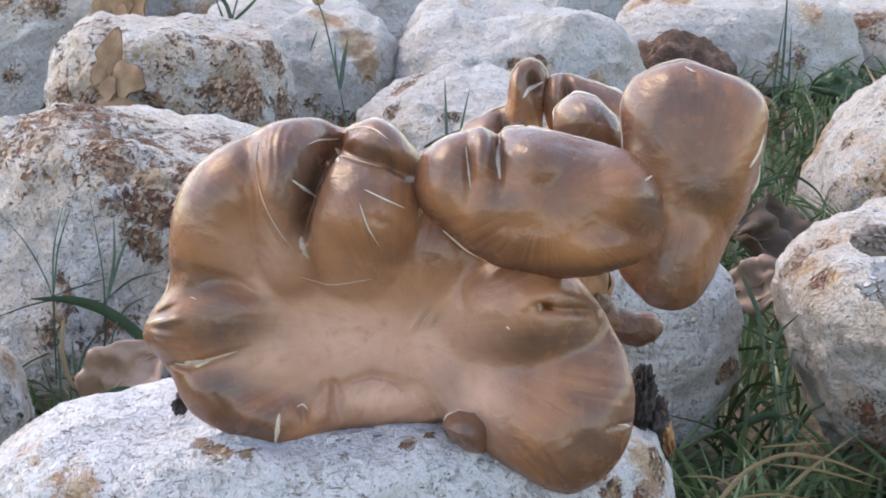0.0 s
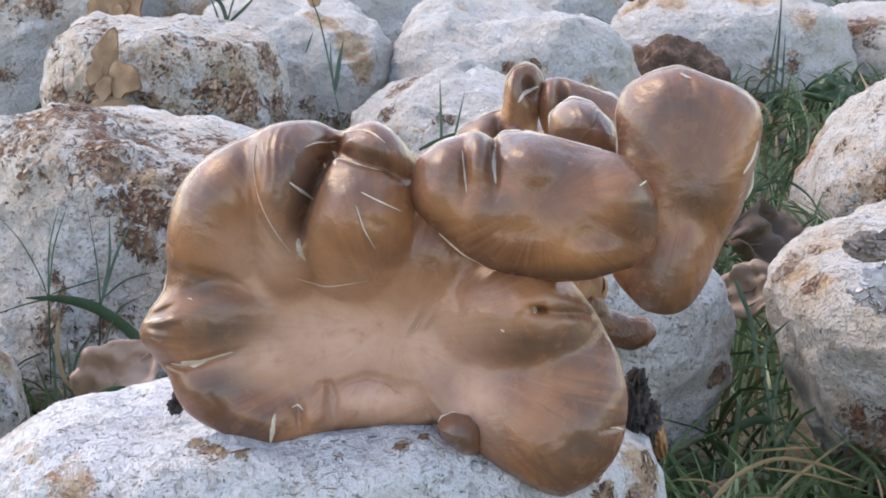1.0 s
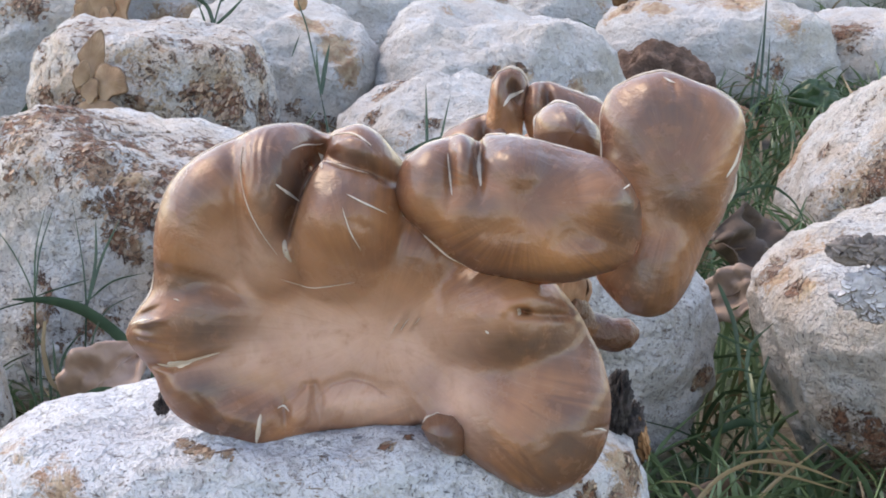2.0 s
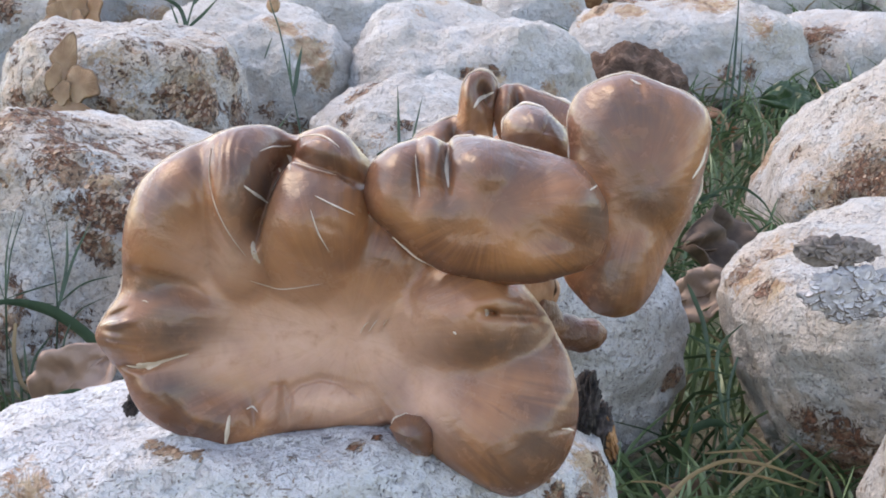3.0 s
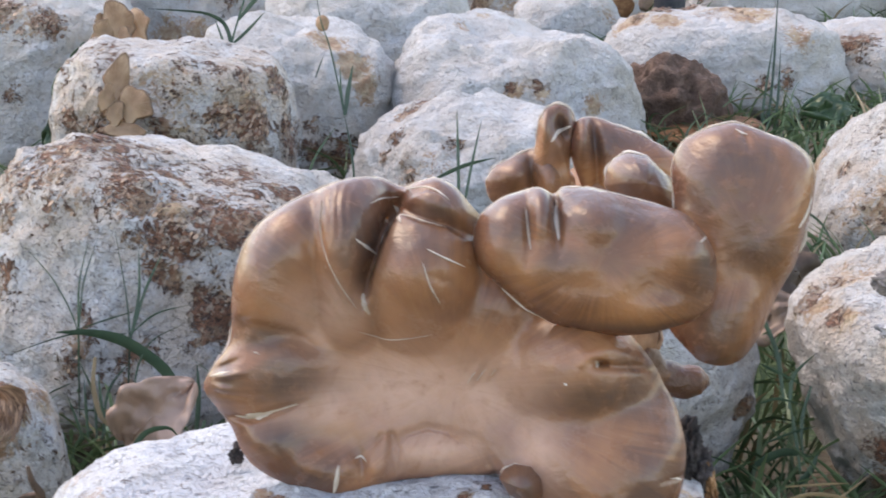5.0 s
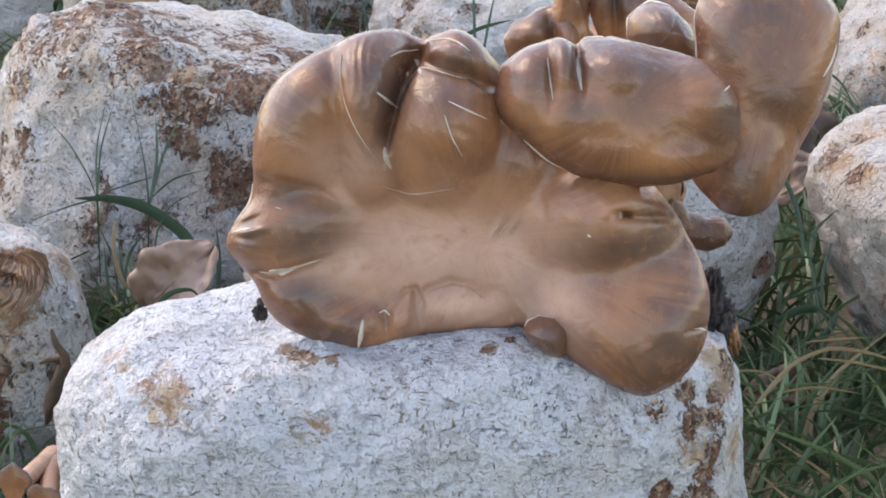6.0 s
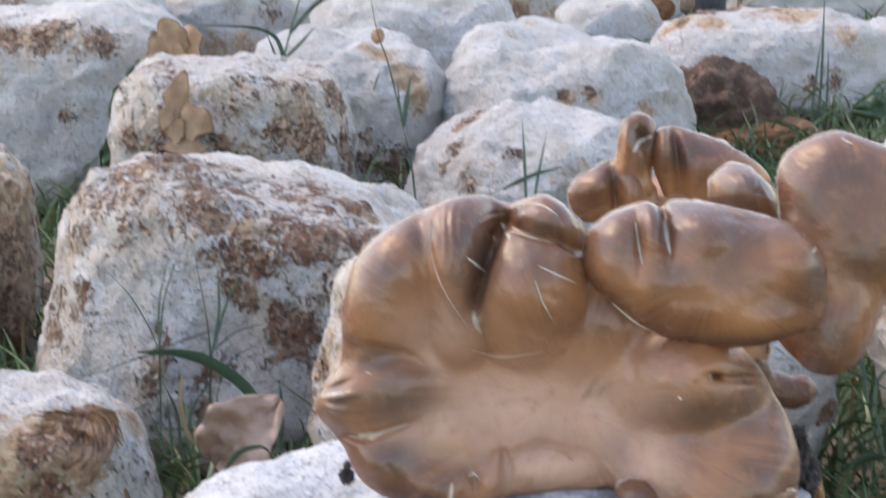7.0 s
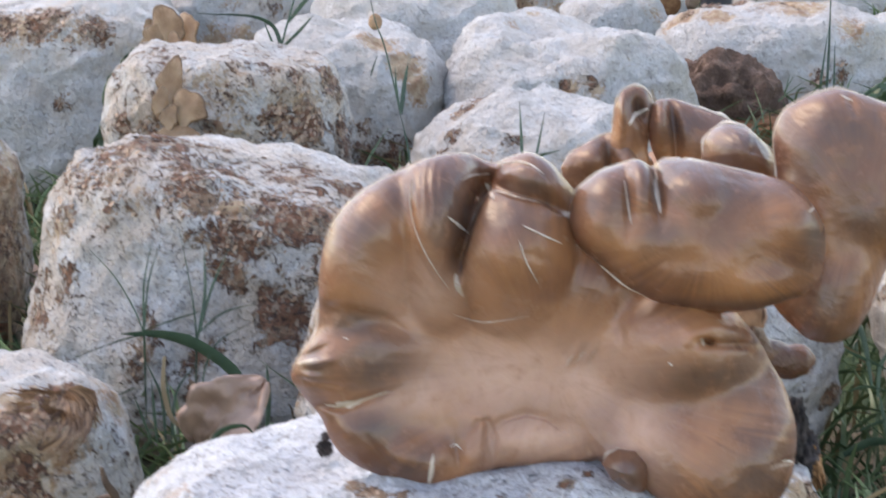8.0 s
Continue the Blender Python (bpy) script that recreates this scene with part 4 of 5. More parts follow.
def cap_mesh(name, spec, rings=70, cols=220):
    theta = np.linspace(0, 2 * math.pi, cols, endpoint=False)
    rim = reach(spec, theta)
    r_top = 1 - (1 - np.linspace(0.02, 1, rings)) ** 1.5
    r_under = np.array([0.995, 0.98, 0.95, 0.9, 0.83, 0.74, 0.64, 0.5, 0.35, 0.2, 0.05])
    verts, hollow, dark = [], [], []
    cu, cv = spec["centre"]
    for k, r in enumerate(np.concatenate([r_top, r_under])):
        u, v = cu + r * rim * np.cos(theta), cv + r * rim * np.sin(theta)
        roll = np.clip(1 - (1 - r) * rim / spec["margin"] / 1.6, 0, 1)
        drop = spec["margin"] * (1 - np.sqrt(np.maximum(0, 1 - roll ** 2)))
        if k < rings:
            h = swell(spec, u, v) - drop
        else:
            h = np.minimum(swell(spec, u, v), plain_swell(spec, u, v)) - drop - spec["thick"] * (1.0 - 0.85 * r ** 8)
        verts.append(np.stack([u, v, h], -1) / 1000)
        dark.append(blotches(spec.get("shade_browns", ()), u, v))
        hollow.append(blotches(spec.get("pales", ()), u, v))
    total = rings + len(r_under)
    V = np.concatenate(verts)
    me = mesh_of(name, V, grid_faces(total, cols) + [tuple(range(cols))[::-1]])
    me.polygons.foreach_set("material_index", [0 if i // cols < rings - 2 and r_top[i // cols] < spec.get("rim", 2) else 1 for i in range(len(me.polygons) - 1)] + [0])
    ring = np.repeat(np.concatenate([r_top, r_under]), cols)
    attribute(me, "ray_x", np.tile(np.cos(theta), total)), attribute(me, "ray_y", np.tile(np.sin(theta), total)), attribute(me, "ray_r", ring)
    attribute(me, "dark", np.concatenate(dark))
    streak = np.zeros(len(V))
    for fu, fv, near, far in spec.get("fans", ()):
        d, a = np.hypot(V[:, 0] * 1000 - fu, V[:, 1] * 1000 - fv), np.arctan2(V[:, 1] * 1000 - fv, V[:, 0] * 1000 - fu)
        lines = np.array([noise.fractal(Vector((9 * math.cos(k), 9 * math.sin(k), q / 40)), 0.8, 2.2, 3) for k, q in zip(a, d)])
        streak = np.maximum(streak, (0.45 + 1.7 * lines) * (1 - smoothstep(fv - 6, fv + 4, V[:, 1] * 1000)) * smoothstep(near, 0.5 * (near + far), d) * (1 - smoothstep(far, far * 1.25, d)))
    attribute(me, "streak", streak)
    attribute(me, "hollow", np.concatenate(hollow))
    return me


def rim_mesh(spec, start, end, width):
    """The thin pale edge of a cap between two angles."""
    a = np.radians(np.linspace(start, end, 60))
    r = reach(spec, a)
    u, v = spec["centre"][0] + r * np.cos(a), spec["centre"][1] + r * np.sin(a)
    h = swell(spec, u, v) - spec["margin"] * 0.985
    line = np.stack([u, v, h], -1) / 1000
    w = width / 1000 * np.sin(np.linspace(0.15, math.pi - 0.15, 60)) ** 0.5 * np.array([min(1.5, max(0.12, 0.85 + 1.2 * noise.noise(Vector((k, width * 40, start))))) for k in np.linspace(0, math.radians(end - start) * 2.2, 60)])
    verts, c = [], np.linspace(0, 2 * math.pi, 8, endpoint=False)
    for p, ang, q in zip(line, a, w):
        e = np.array((math.cos(ang), math.sin(ang), 0))
        verts.append(p + e * q * 0.7 + q * (np.cos(c)[:, None] * e + np.sin(c)[:, None] * np.array((0, 0, 1.0))))
    return mesh_of("rim", np.concatenate(verts), grid_faces(60, 8))


def rip_mesh(spec, points, width):
    """A narrow, pointed tear that shows the pale flesh, lying on the skin."""
    P = np.array(points, float)
    t = np.linspace(0, len(P) - 1, 24)
    line = np.stack([np.interp(t, range(len(P)), P[:, k]) for k in (0, 1)], -1)
    for _ in range(12):
        line[1:-1] = (line[:-2] + 2 * line[1:-1] + line[2:]) / 4
    way = np.gradient(line, axis=0)
    side = np.stack([-way[:, 1], way[:, 0]], -1) / (np.linalg.norm(way, axis=1, keepdims=True) + 1e-9)
    half = 0.75 * width * np.sqrt(np.sin(np.linspace(0.02, math.pi - 0.02, 24)))[:, None] * (1 + 0.10 * np.sin(t * 7))[:, None]
    verts = []
    for k in (-1.0, -0.5, 0.0, 0.5, 1.0):
        q = line + side * half * k
        verts.append(np.column_stack([q, swell_rolled(spec, q[:, 0], q[:, 1]) + 0.55 * (1 - k * k) - 0.15]) / 1000)
    return mesh_of("tear", np.concatenate(verts), grid_faces(5, 24, False))


def swell_rolled(spec, u, v):
    cu, cv = spec["centre"]
    d, a = np.hypot(u - cu, v - cv), np.arctan2(v - cv, u - cu)
    roll = np.clip(1 - (reach(spec, a) - d) / spec["margin"] / 1.6, 0, 1)
    return swell(spec, u, v) - spec["margin"] * (1 - np.sqrt(np.maximum(0, 1 - roll ** 2)))


def tube(points, radii, sides=14, wobble=0.0):
    """A bent, tapering stem through the given points."""
    P, R = np.array(points, float), np.array(radii, float)
    t = np.linspace(0, len(P) - 1, 8 * (len(P) - 1) + 1)
    line = np.stack([np.interp(t, range(len(P)), P[:, k]) for k in range(3)], -1)
    for _ in range(3):
        line[1:-1] = (line[:-2] + 2 * line[1:-1] + line[2:]) / 4
    rad = np.interp(t, range(len(P)), R)
    way = np.gradient(line, axis=0)
    way /= np.linalg.norm(way, axis=1, keepdims=True)
    verts, a = [], np.linspace(0, 2 * math.pi, sides, endpoint=False)
    for p, w, r in zip(line, way, rad):
        e = Vector(w).orthogonal().normalized()
        g = Vector(w).cross(e)
        e, g = np.array(e), np.array(g)
        rr = r * (1 + wobble * np.sin(a * 3 + p[0] * 900) + wobble * 0.6 * np.sin(a * 7))
        verts.append(p + rr[:, None] * (np.cos(a)[:, None] * e + np.sin(a)[:, None] * g))
    n = len(line)
    return np.concatenate(verts), grid_faces(n, sides) + [tuple(range(sides))[::-1], tuple(range((n - 1) * sides, n * sides))]


mushroom = tagged(new("mushroom_cluster"), "glossy brown lobed mushroom cluster on the white block", "mushroom")
mushroom.matrix_world = Matrix(((0.9995, -0.0104, -0.0298, -0.01127), (-0.0265, 0.2556, -0.9664, 0.44354), (0.0177, 0.9667, 0.2552, 0.17115), (0, 0, 0, 1)))
CAPS = [("cap", MAIN_CAP, "broad funnel-shaped cap with a pale hollow"), ("cap", CURLED_EDGE, "small curled brown edge"), ("cap", BROAD_CAP, "domed brown lobe with a notched rim"),
        ("cap", TALL_CAP, "tall brown lobe with a pale rim"), ("cap", SIDE_CAP, "small brown lobe")]
caps = {}
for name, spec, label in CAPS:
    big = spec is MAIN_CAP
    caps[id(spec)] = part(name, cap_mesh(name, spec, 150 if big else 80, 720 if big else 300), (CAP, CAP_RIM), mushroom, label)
for spec, points, width in RIPS:
    part("tear", rip_mesh(spec, points, width), FLESH, caps[id(spec)], "pale torn flesh")
for spec, start, end, width in RIMS:
    part("rim", rim_mesh(spec, start, end, width), CAP_RIM, caps[id(spec)], "thin cream rim")
for pts, rad in [([(47, -5, -30), (56, -11.5, -36), (64, -13.5, -38), (69, -13.0, -38), (71.5, -13.0, -38)], [8.5, 5.2, 4.8, 4.2, 1.2]), ([(44, 2, -24), (51, 0, -30), (55, -1, -34)], [8, 6, 4]), ([(0, -20, -34), (-5, -38, -44)], [12, 13])]:
    v, fcs = tube(np.array(pts) / 1000, np.array(rad) / 1000, 18, 0.05)
    dark = len(pts) > 3
    part("stem", mesh_of("stem", v, fcs), STUB if dark else STEM, mushroom, "dark wrinkled stub" if dark else "pale brown fibrous stem")

# ---- the mushroom behind it ----
back = tagged(new("mushroom"), "curled brown mushroom growing behind the large cluster", "mushroom")
back.matrix_world = Matrix(((0.9998, 0.0209, 0.0026, 0.04287), (-0.0025, 0.2384, -0.9712, 0.67498), (-0.0209, 0.9710, 0.2384, 0.17412), (0, 0, 0, 1)))
for spec, label in [(CURL_BACK, "upright curled brown lobe"), (FLAP_BACK, "flat brown lobe"), (WIDE_BACK, "wide brown lobe")]:
    caps[id(spec)] = part("cap", cap_mesh("cap", spec, 40, 120), (CAP, CAP_RIM), back, label)
for spec, points, width in BACK_RIPS:
    part("tear", rip_mesh(spec, points, width), FLESH, caps[id(spec)], "pale torn flesh")
for spec, start, end, width in [(WIDE_BACK, 20, 130, 0.6), (CURL_BACK, 15, 165, 0.6), (FLAP_BACK, 70, 170, 0.5)]:
    part("rim", rim_mesh(spec, start, end, width), CAP_RIM, caps[id(spec)], "thin cream rim")
v, fcs = tube(np.array([(5, -10, -8), (8, -30, -25), (10, -65, -50)]) / 1000, np.array([12, 11, 14]) / 1000, 18, 0.05)
part("stem", mesh_of("stem", v, fcs), STEM, back, "pale brown fibrous stem")


# ---- small things ----
def lump_mesh(name, rx, ry, rz, seed, rough=0.3, rows=36, grain=0.4):
    lat = np.linspace(-math.pi / 2, math.pi / 2, rows)[:, None] * np.ones((1, rows * 2))
    lon = np.linspace(0, 2 * math.pi, rows * 2, endpoint=False)[None, :] * np.ones((rows, 1))
    D = np.stack([np.cos(lat) * np.cos(lon), np.cos(lat) * np.sin(lon), np.sin(lat)], -1).reshape(-1, 3)
    k = np.array([1 + rough * noise.fractal(Vector(d) / grain + Vector((seed, seed * 2.3, 0)), 0.7, 2.2, 5) for d in D])
    return mesh_of(name, D * k[:, None] * (rx, ry, rz), grid_faces(rows, rows * 2))


def lump(name, at, size, material, label, category, seed, rough=0.3, turn=(0, 0, 0), grain=0.4):
    ob = part(name, lump_mesh(name, *size, seed, rough, grain=grain), material)
    ob.matrix_world = Matrix.Translation(at) @ pose(0, 0, 0, *turn)
    return tagged(ob, label, category)


lump("substrate_lump", (0.2085, 1.56, 0.030), (0.050, 0.046, 0.046), LUMP, "crumbly brown lump of spent substrate", "soil lump", 3, 0.22)
lump("substrate_lump", (0.236, 1.535, 0.012), (0.060, 0.045, 0.017), RUSTY, "rust-brown crumbled crust under the lump", "soil lump", 8, 0.25)
lump("bark_scrap", (0.2066, 2.10, 0.060), (0.034, 0.012, 0.020), RUSTY, "orange-brown dry flap of crust on a white block", "crust scrap", 21, 0.12, (0, 8, 0), 1.2)
lump("bark_scrap", (0.254, 2.08, 0.072), (0.009, 0.008, 0.02), DEAD, "small grey-beige flake leaning at the block", "crust scrap", 22, 0.2, (0, 10, 0), 0.8)
# made-up upright: a dark body put in for the shadowed gap between blocks
post = part("post", mesh_of("post", *tube([(0.287, 2.12, -0.02), (0.288, 2.12, 0.15), (0.285, 2.12, 0.34)], [0.019, 0.0185, 0.018], 16, 0.05)), GAP_SHADE)
tagged(post, "dark grey upright added for the shaded gap between the far blocks", "post")
lump("bark_scrap", (0.0560, 0.478, 0.1275), (0.0042, 0.005, 0.0100), CHAR, "black crumbly scrap of crust on the block edge", "crust scrap", 5, 0.30, (0, 8, 0), 0.22)
lump("bark_scrap", (0.0605, 0.482, 0.119), (0.0042, 0.005, 0.0078), CHAR, "black crumbly scrap of crust on the block edge", "crust scrap", 6, 0.30, (0, 8, 0), 0.22)
lump("bark_scrap", (0.0638, 0.484, 0.1175), (0.0022, 0.005, 0.008), RUSTY, "orange flake of crust on the block edge", "crust scrap", 7, 0.4, (0, -15, 0), 0.4)
lump("bark_scrap", (-0.0738, 0.4685, 0.1290), (0.0020, 0.002, 0.0022), CHAR, "small black crumb on the white block", "crust scrap", 9, 0.45, (0, 0, 0), 0.3)
lump("bark_scrap", (-0.0735, 0.4690, 0.1318), (0.0011, 0.0011, 0.0014), CHAR, "small black crumb on the white block", "crust scrap", 10, 0.4, (0, 0, 0), 0.3)

flake = tagged(new("bark_flake"), "curled brown flake hanging off a white block", "crust scrap")
for pts, rad in [([(-0.1590, 0.582, 0.080), (-0.1578, 0.582, 0.074), (-0.1555, 0.584, 0.069), (-0.1560, 0.586, 0.064)], [0.0006, 0.0011, 0.0016, 0.0020]),
                 ([(-0.1640, 0.582, 0.067), (-0.1610, 0.584, 0.0675), (-0.1570, 0.586, 0.067)], [0.0005, 0.0011, 0.0018]),
                 ([(-0.1560, 0.586, 0.065), (-0.1590, 0.585, 0.057), (-0.1630, 0.587, 0.047), (-0.1650, 0.589, 0.040)], [0.0022, 0.0030, 0.0024, 0.0006])]:
    v, fc = tube(pts, rad, 10, 0.18)
    part("strip", mesh_of("strip", v, fc), DARK_LEAF, flake)


def fan(at, size, turn, material, label, seed, parent=None):
    """A small thin fan-shaped cap with a dark rim."""
    w, h = size
    rad = []
    for a in np.linspace(0, 2 * math.pi, 24, endpoint=False):
        e = w * h / math.hypot(h * math.cos(a), w * math.sin(a))
        waist = 1 - 0.38 * max(0, -math.sin(a)) * abs(math.cos(a)) ** 0.5
        rad.append(e * waist * (1 + 0.09 * math.sin(3 * a + seed) + 0.07 * math.sin(5 * a + 2 * seed) + 0.04 * math.sin(9 * a + seed)))
    spec = dict(centre=(0, 0), base=0, margin=min(w, h) * 0.12, thick=1.2, radii=rad, rim=0.91, swells=[(0, -h * 0.9, w * 0.9, h * 0.8, 0, -min(w, h) * 0.3), (w * 0.4, h * 0.3, w * 0.4, h * 0.4, 0, min(w, h) * 0.12)])
    ob = part("cap", cap_mesh("cap", spec, 16, 48), (material, DARK_RIM if material is SMALL_CAP else DARK_FUNGUS if material is GREY_FUNGUS else DARK_FUNGUS), parent, label)
    ob.matrix_world = Matrix.Translation(at) @ pose(0, 0, 0, *turn)
    return ob


def fan_cluster(name, label, fans, material, stem_to):
    top = tagged(new(name), label, "mushroom")
    for k, (at, size, turn) in enumerate(fans):
        fan(at, size, turn, material, "", k, top)
        v, fc = tube([tuple(Vector(at) + Vector((0, 0.006, -0.0004 * size[1]))), tuple((Vector(at) * 0.4 + Vector(stem_to) * 0.6)), stem_to], [0.003, 0.003, 0.004], 10)
        part("stem", mesh_of("stem", v, fc), STEM, top)
    return top


for mid, size, m, seed in [((50, 2, -37), (7.0, 4.5, 3.0), STEM, 15)]:
    me = lump_mesh("torn_flesh", *(q / 1000 for q in size), seed, 0.35, 24, 0.6)
    me.transform(Matrix.Translation(Vector(mid) / 1000))
    part("torn_flesh", me, m, mushroom, "pale torn flesh beside the stub")

fan_cluster("small_mushroom", "small tan fan-shaped mushrooms growing from a speckled block",
            [((-0.2110, 1.110, 0.126), (8, 23), (70, 24, 16)), ((-0.1985, 1.100, 0.1144), (12, 13), (66, 18, -16)), ((-0.2045, 1.096, 0.1001), (14, 6), (50, 4, 0)), ((-0.2150, 1.101, 0.1185), (6, 10), (72, 30, 30)), ((-0.2100, 1.098, 0.1090), (6, 9), (70, 10, -8))], SMALL_CAP, (-0.206, 1.13, 0.102))
fan_cluster("small_mushroom", "dry tan mushrooms leaning between two blocks",
            [((-0.2490, 1.292, 0.1310), (9, 19), (70, 46, 24)), ((-0.2265, 1.304, 0.1350), (12, 19), (64, -36, -24)), ((-0.2390, 1.298, 0.1380), (13, 19), (70, 6, 10)), ((-0.2330, 1.290, 0.129), (6, 10), (60, -14, -10)), ((-0.2515, 1.300, 0.1430), (4, 6), (50, 70, 20))], SMALL_CAP, (-0.232, 1.325, 0.112))
fan_cluster("small_mushroom", "two small brown mushrooms beside the near block",
            [((-0.1490, 0.470, 0.074), (5, 7), (80, 0, 0)), ((-0.1405, 0.471, 0.068), (6, 5), (80, 15, 0))], CAP, (-0.150, 0.530, 0.055))


def leaf(at, length, width, turn, material, label, curl=0.4, fold=0.25, seed=0, name="dead_leaf", blunt=1.1):
    rows, cols = 33, 17
    verts = []
    for r in range(rows):
        t = r / (rows - 1)
        half = width / 2 * math.sin(math.pi * min(1, t ** 0.8 * 0.96 + 0.03)) ** blunt * (1 + 0.22 * noise.noise(Vector((t * 5, seed, 0))))
        for c in range(cols):
            s = c / (cols - 1) * 2 - 1
            z = fold * abs(s) * half - curl * length * (t - 0.5) ** 2 + 0.15 * length * noise.fractal(Vector((t * 3.5 + seed, s * 1.8, seed)), 0.9, 2.0, 3) + (0.02 * length if abs(s) < 0.05 else 0)
            verts.append(((t - 0.5) * length, s * half, z))
    me = mesh_of(name, verts, grid_faces(rows, cols, False))
    ob = part(name, me, material)
    ob.matrix_world = Matrix.Translation(at) @ pose(0, 0, 0, *turn)
    thick = ob.modifiers.new("thickness", "SOLIDIFY")
    thick.thickness = 0.0005
    mid = [Vector(verts[r * cols + cols // 2]) + Vector((0, 0, 0.0003)) for r in range(0, rows - 2, 3)]
    v, fc = tube(mid, np.linspace(0.0008, 0.0003, len(mid)), 6)
    part("midrib", mesh_of("midrib", v, fc), material, ob, "raised midrib").matrix_world = ob.matrix_world.copy()
    return tagged(ob, label, "leaf")


leaf((-0.1261, 0.6651, 0.0690), 0.038, 0.030, (66, -42, 12), PALE_LEAF, "pale pinkish-beige dead leaf curled against the block", 1.2, 0.5, 1, blunt=0.6)
leaf((0.188, 0.935, 0.052), 0.080, 0.052, (62, 20, 40), DARK_LEAF, "broad dark brown dead leaf leaning on a block", 0.3, 0.2, 2)
leaf((0.163, 0.880, 0.046), 0.050, 0.032, (55, -25, -20), DEAD, "pale beige dead leaf in the grass", 0.3, 0.2, 3)
leaf((0.122, 0.655, 0.022), 0.04, 0.018, (35, 5, 15), DARK_LEAF, "brown dead leaf lying in the grass", 0.3, 0.4, 4)
leaf((0.090, 0.690, 0.022), 0.03, 0.022, (60, 0, 60), DARK_LEAF, "rusty dead leaf under the white block", 0.3, 0.3, 5)
leaf((0.338, 1.49, 0.046), 0.055, 0.028, (50, 0, 10), GREEN, "glossy green leaf beside the far block", 0.3, 0.3, 6, "green_leaf")
leaf((-0.268, 1.26, 0.105), 0.055, 0.02, (70, -70, 0), GREEN, "dark green leaf pressed between two blocks", 0.3, 0.3, 8, "green_leaf")
leaf((-0.27, 1.24, 0.075), 0.06, 0.022, (70, -60, 10), GREEN, "dark green leaf pressed between two blocks", 0.3, 0.3, 9, "green_leaf")
leaf((-0.285, 1.05, 0.02), 0.06, 0.03, (30, 10, 50), DEAD, "dark brown dead leaf in the grass", 0.3, 0.3, 10)


def blade_mesh(points, width, verts, faces, curl=0.35):
    """Adds a narrow, folded, tapering blade through the points (width in millimetres)."""
    P = np.array(points, float)
    n = 4 * (len(P) - 1) + 1
    t = np.linspace(0, len(P) - 1, n)
    line = np.stack([np.interp(t, range(len(P)), P[:, k]) for k in range(3)], -1)
    for _ in range(2):
        line[1:-1] = (line[:-2] + 2 * line[1:-1] + line[2:]) / 4
    way = np.gradient(line, axis=0)
    way /= np.linalg.norm(way, axis=1, keepdims=True) + 1e-9
    side = np.cross(way, (0.15, 0.9, 0.3))
    side /= np.linalg.norm(side, axis=1, keepdims=True) + 1e-9
    up = np.cross(side, way)
    half = width / 2000 * np.minimum(1, 0.55 + 2 * t / t[-1]) * np.clip((1.02 - t / t[-1]) * 2.2, 0.04, 1) ** 0.8
    first = len(verts)
    for p, s, u, h in zip(line, side, up, half):
        verts.extend([p - s * h + u * h * curl, p, p + s * h + u * h * curl])
    for r in range(n - 1):
        a = first + 3 * r
        faces.extend([(a, a + 1, a + 4, a + 3), (a + 1, a + 2, a + 5, a + 4)])


def plant(label, blades):
    """A grass plant whose blades each go through a few points."""
    top = tagged(new("grass_plant"), label, "grass")
    dry = "dry" in label or "yellow" in label
    for points, width in blades:
        v, f = [], []
        blade_mesh(points, width * 0.5, v, f)
        part("blade", mesh_of("blade", v, f), STRAW if dry else GRASS_NEAR, top)


plant("dark green grass plant before the crusted block", blades=[([(-0.1733, 0.7535, 0.0348), (-0.1702, 0.7435, 0.0781), (-0.1704, 0.7488, 0.0998), (-0.1656, 0.7535, 0.1185)], 2.0), ([(-0.1702, 0.7435, 0.0781), (-0.1737, 0.7459, 0.0878), (-0.1821, 0.7495, 0.1025), (-0.1942, 0.7526, 0.1152)], 1.6), ([(-0.1699, 0.7441, 0.0805), (-0.1685, 0.7488, 0.0998), (-0.1618, 0.7536, 0.1189)], 1.6), ([(-0.1524, 0.751, 0.0245), (-0.1474, 0.7429, 0.0752), (-0.1488, 0.747, 0.0921), (-0.1543, 0.7544, 0.1224)], 1.8), ([(-0.1474, 0.7429, 0.0752), (-0.1433, 0.7476, 0.0944), (-0.1438, 0.7523, 0.1137)], 3.0)] + [([(-0.1466, 0.7435, 0.0776), (-0.1412, 0.7482, 0.0968), (-0.1329, 0.7523, 0.1135)], 2.6), ([(-0.1474, 0.7435, 0.0776), (-0.1365, 0.7458, 0.087), (-0.1215, 0.7467, 0.0903)], 1.8), ([(-0.1491, 0.7435, 0.0777), (-0.1739, 0.7435, 0.0782), (-0.2026, 0.7409, 0.0679)], 1.6), ([(-0.1464, 0.7458, 0.0872), (-0.1614, 0.7447, 0.0827), (-0.1739, 0.7435, 0.0782)], 1.6), ([(-0.1451, 0.7322, 0.0318), (-0.1457, 0.7393, 0.0607), (-0.1392, 0.7429, 0.075), (-0.1242, 0.7446, 0.082)], 1.6)] + [([(-0.1237, 0.736, 0.047), (-0.1321, 0.7398, 0.0624), (-0.1492, 0.7426, 0.0741), (-0.164, 0.7435, 0.078), (-0.1801, 0.7436, 0.0783)], 13.0)])
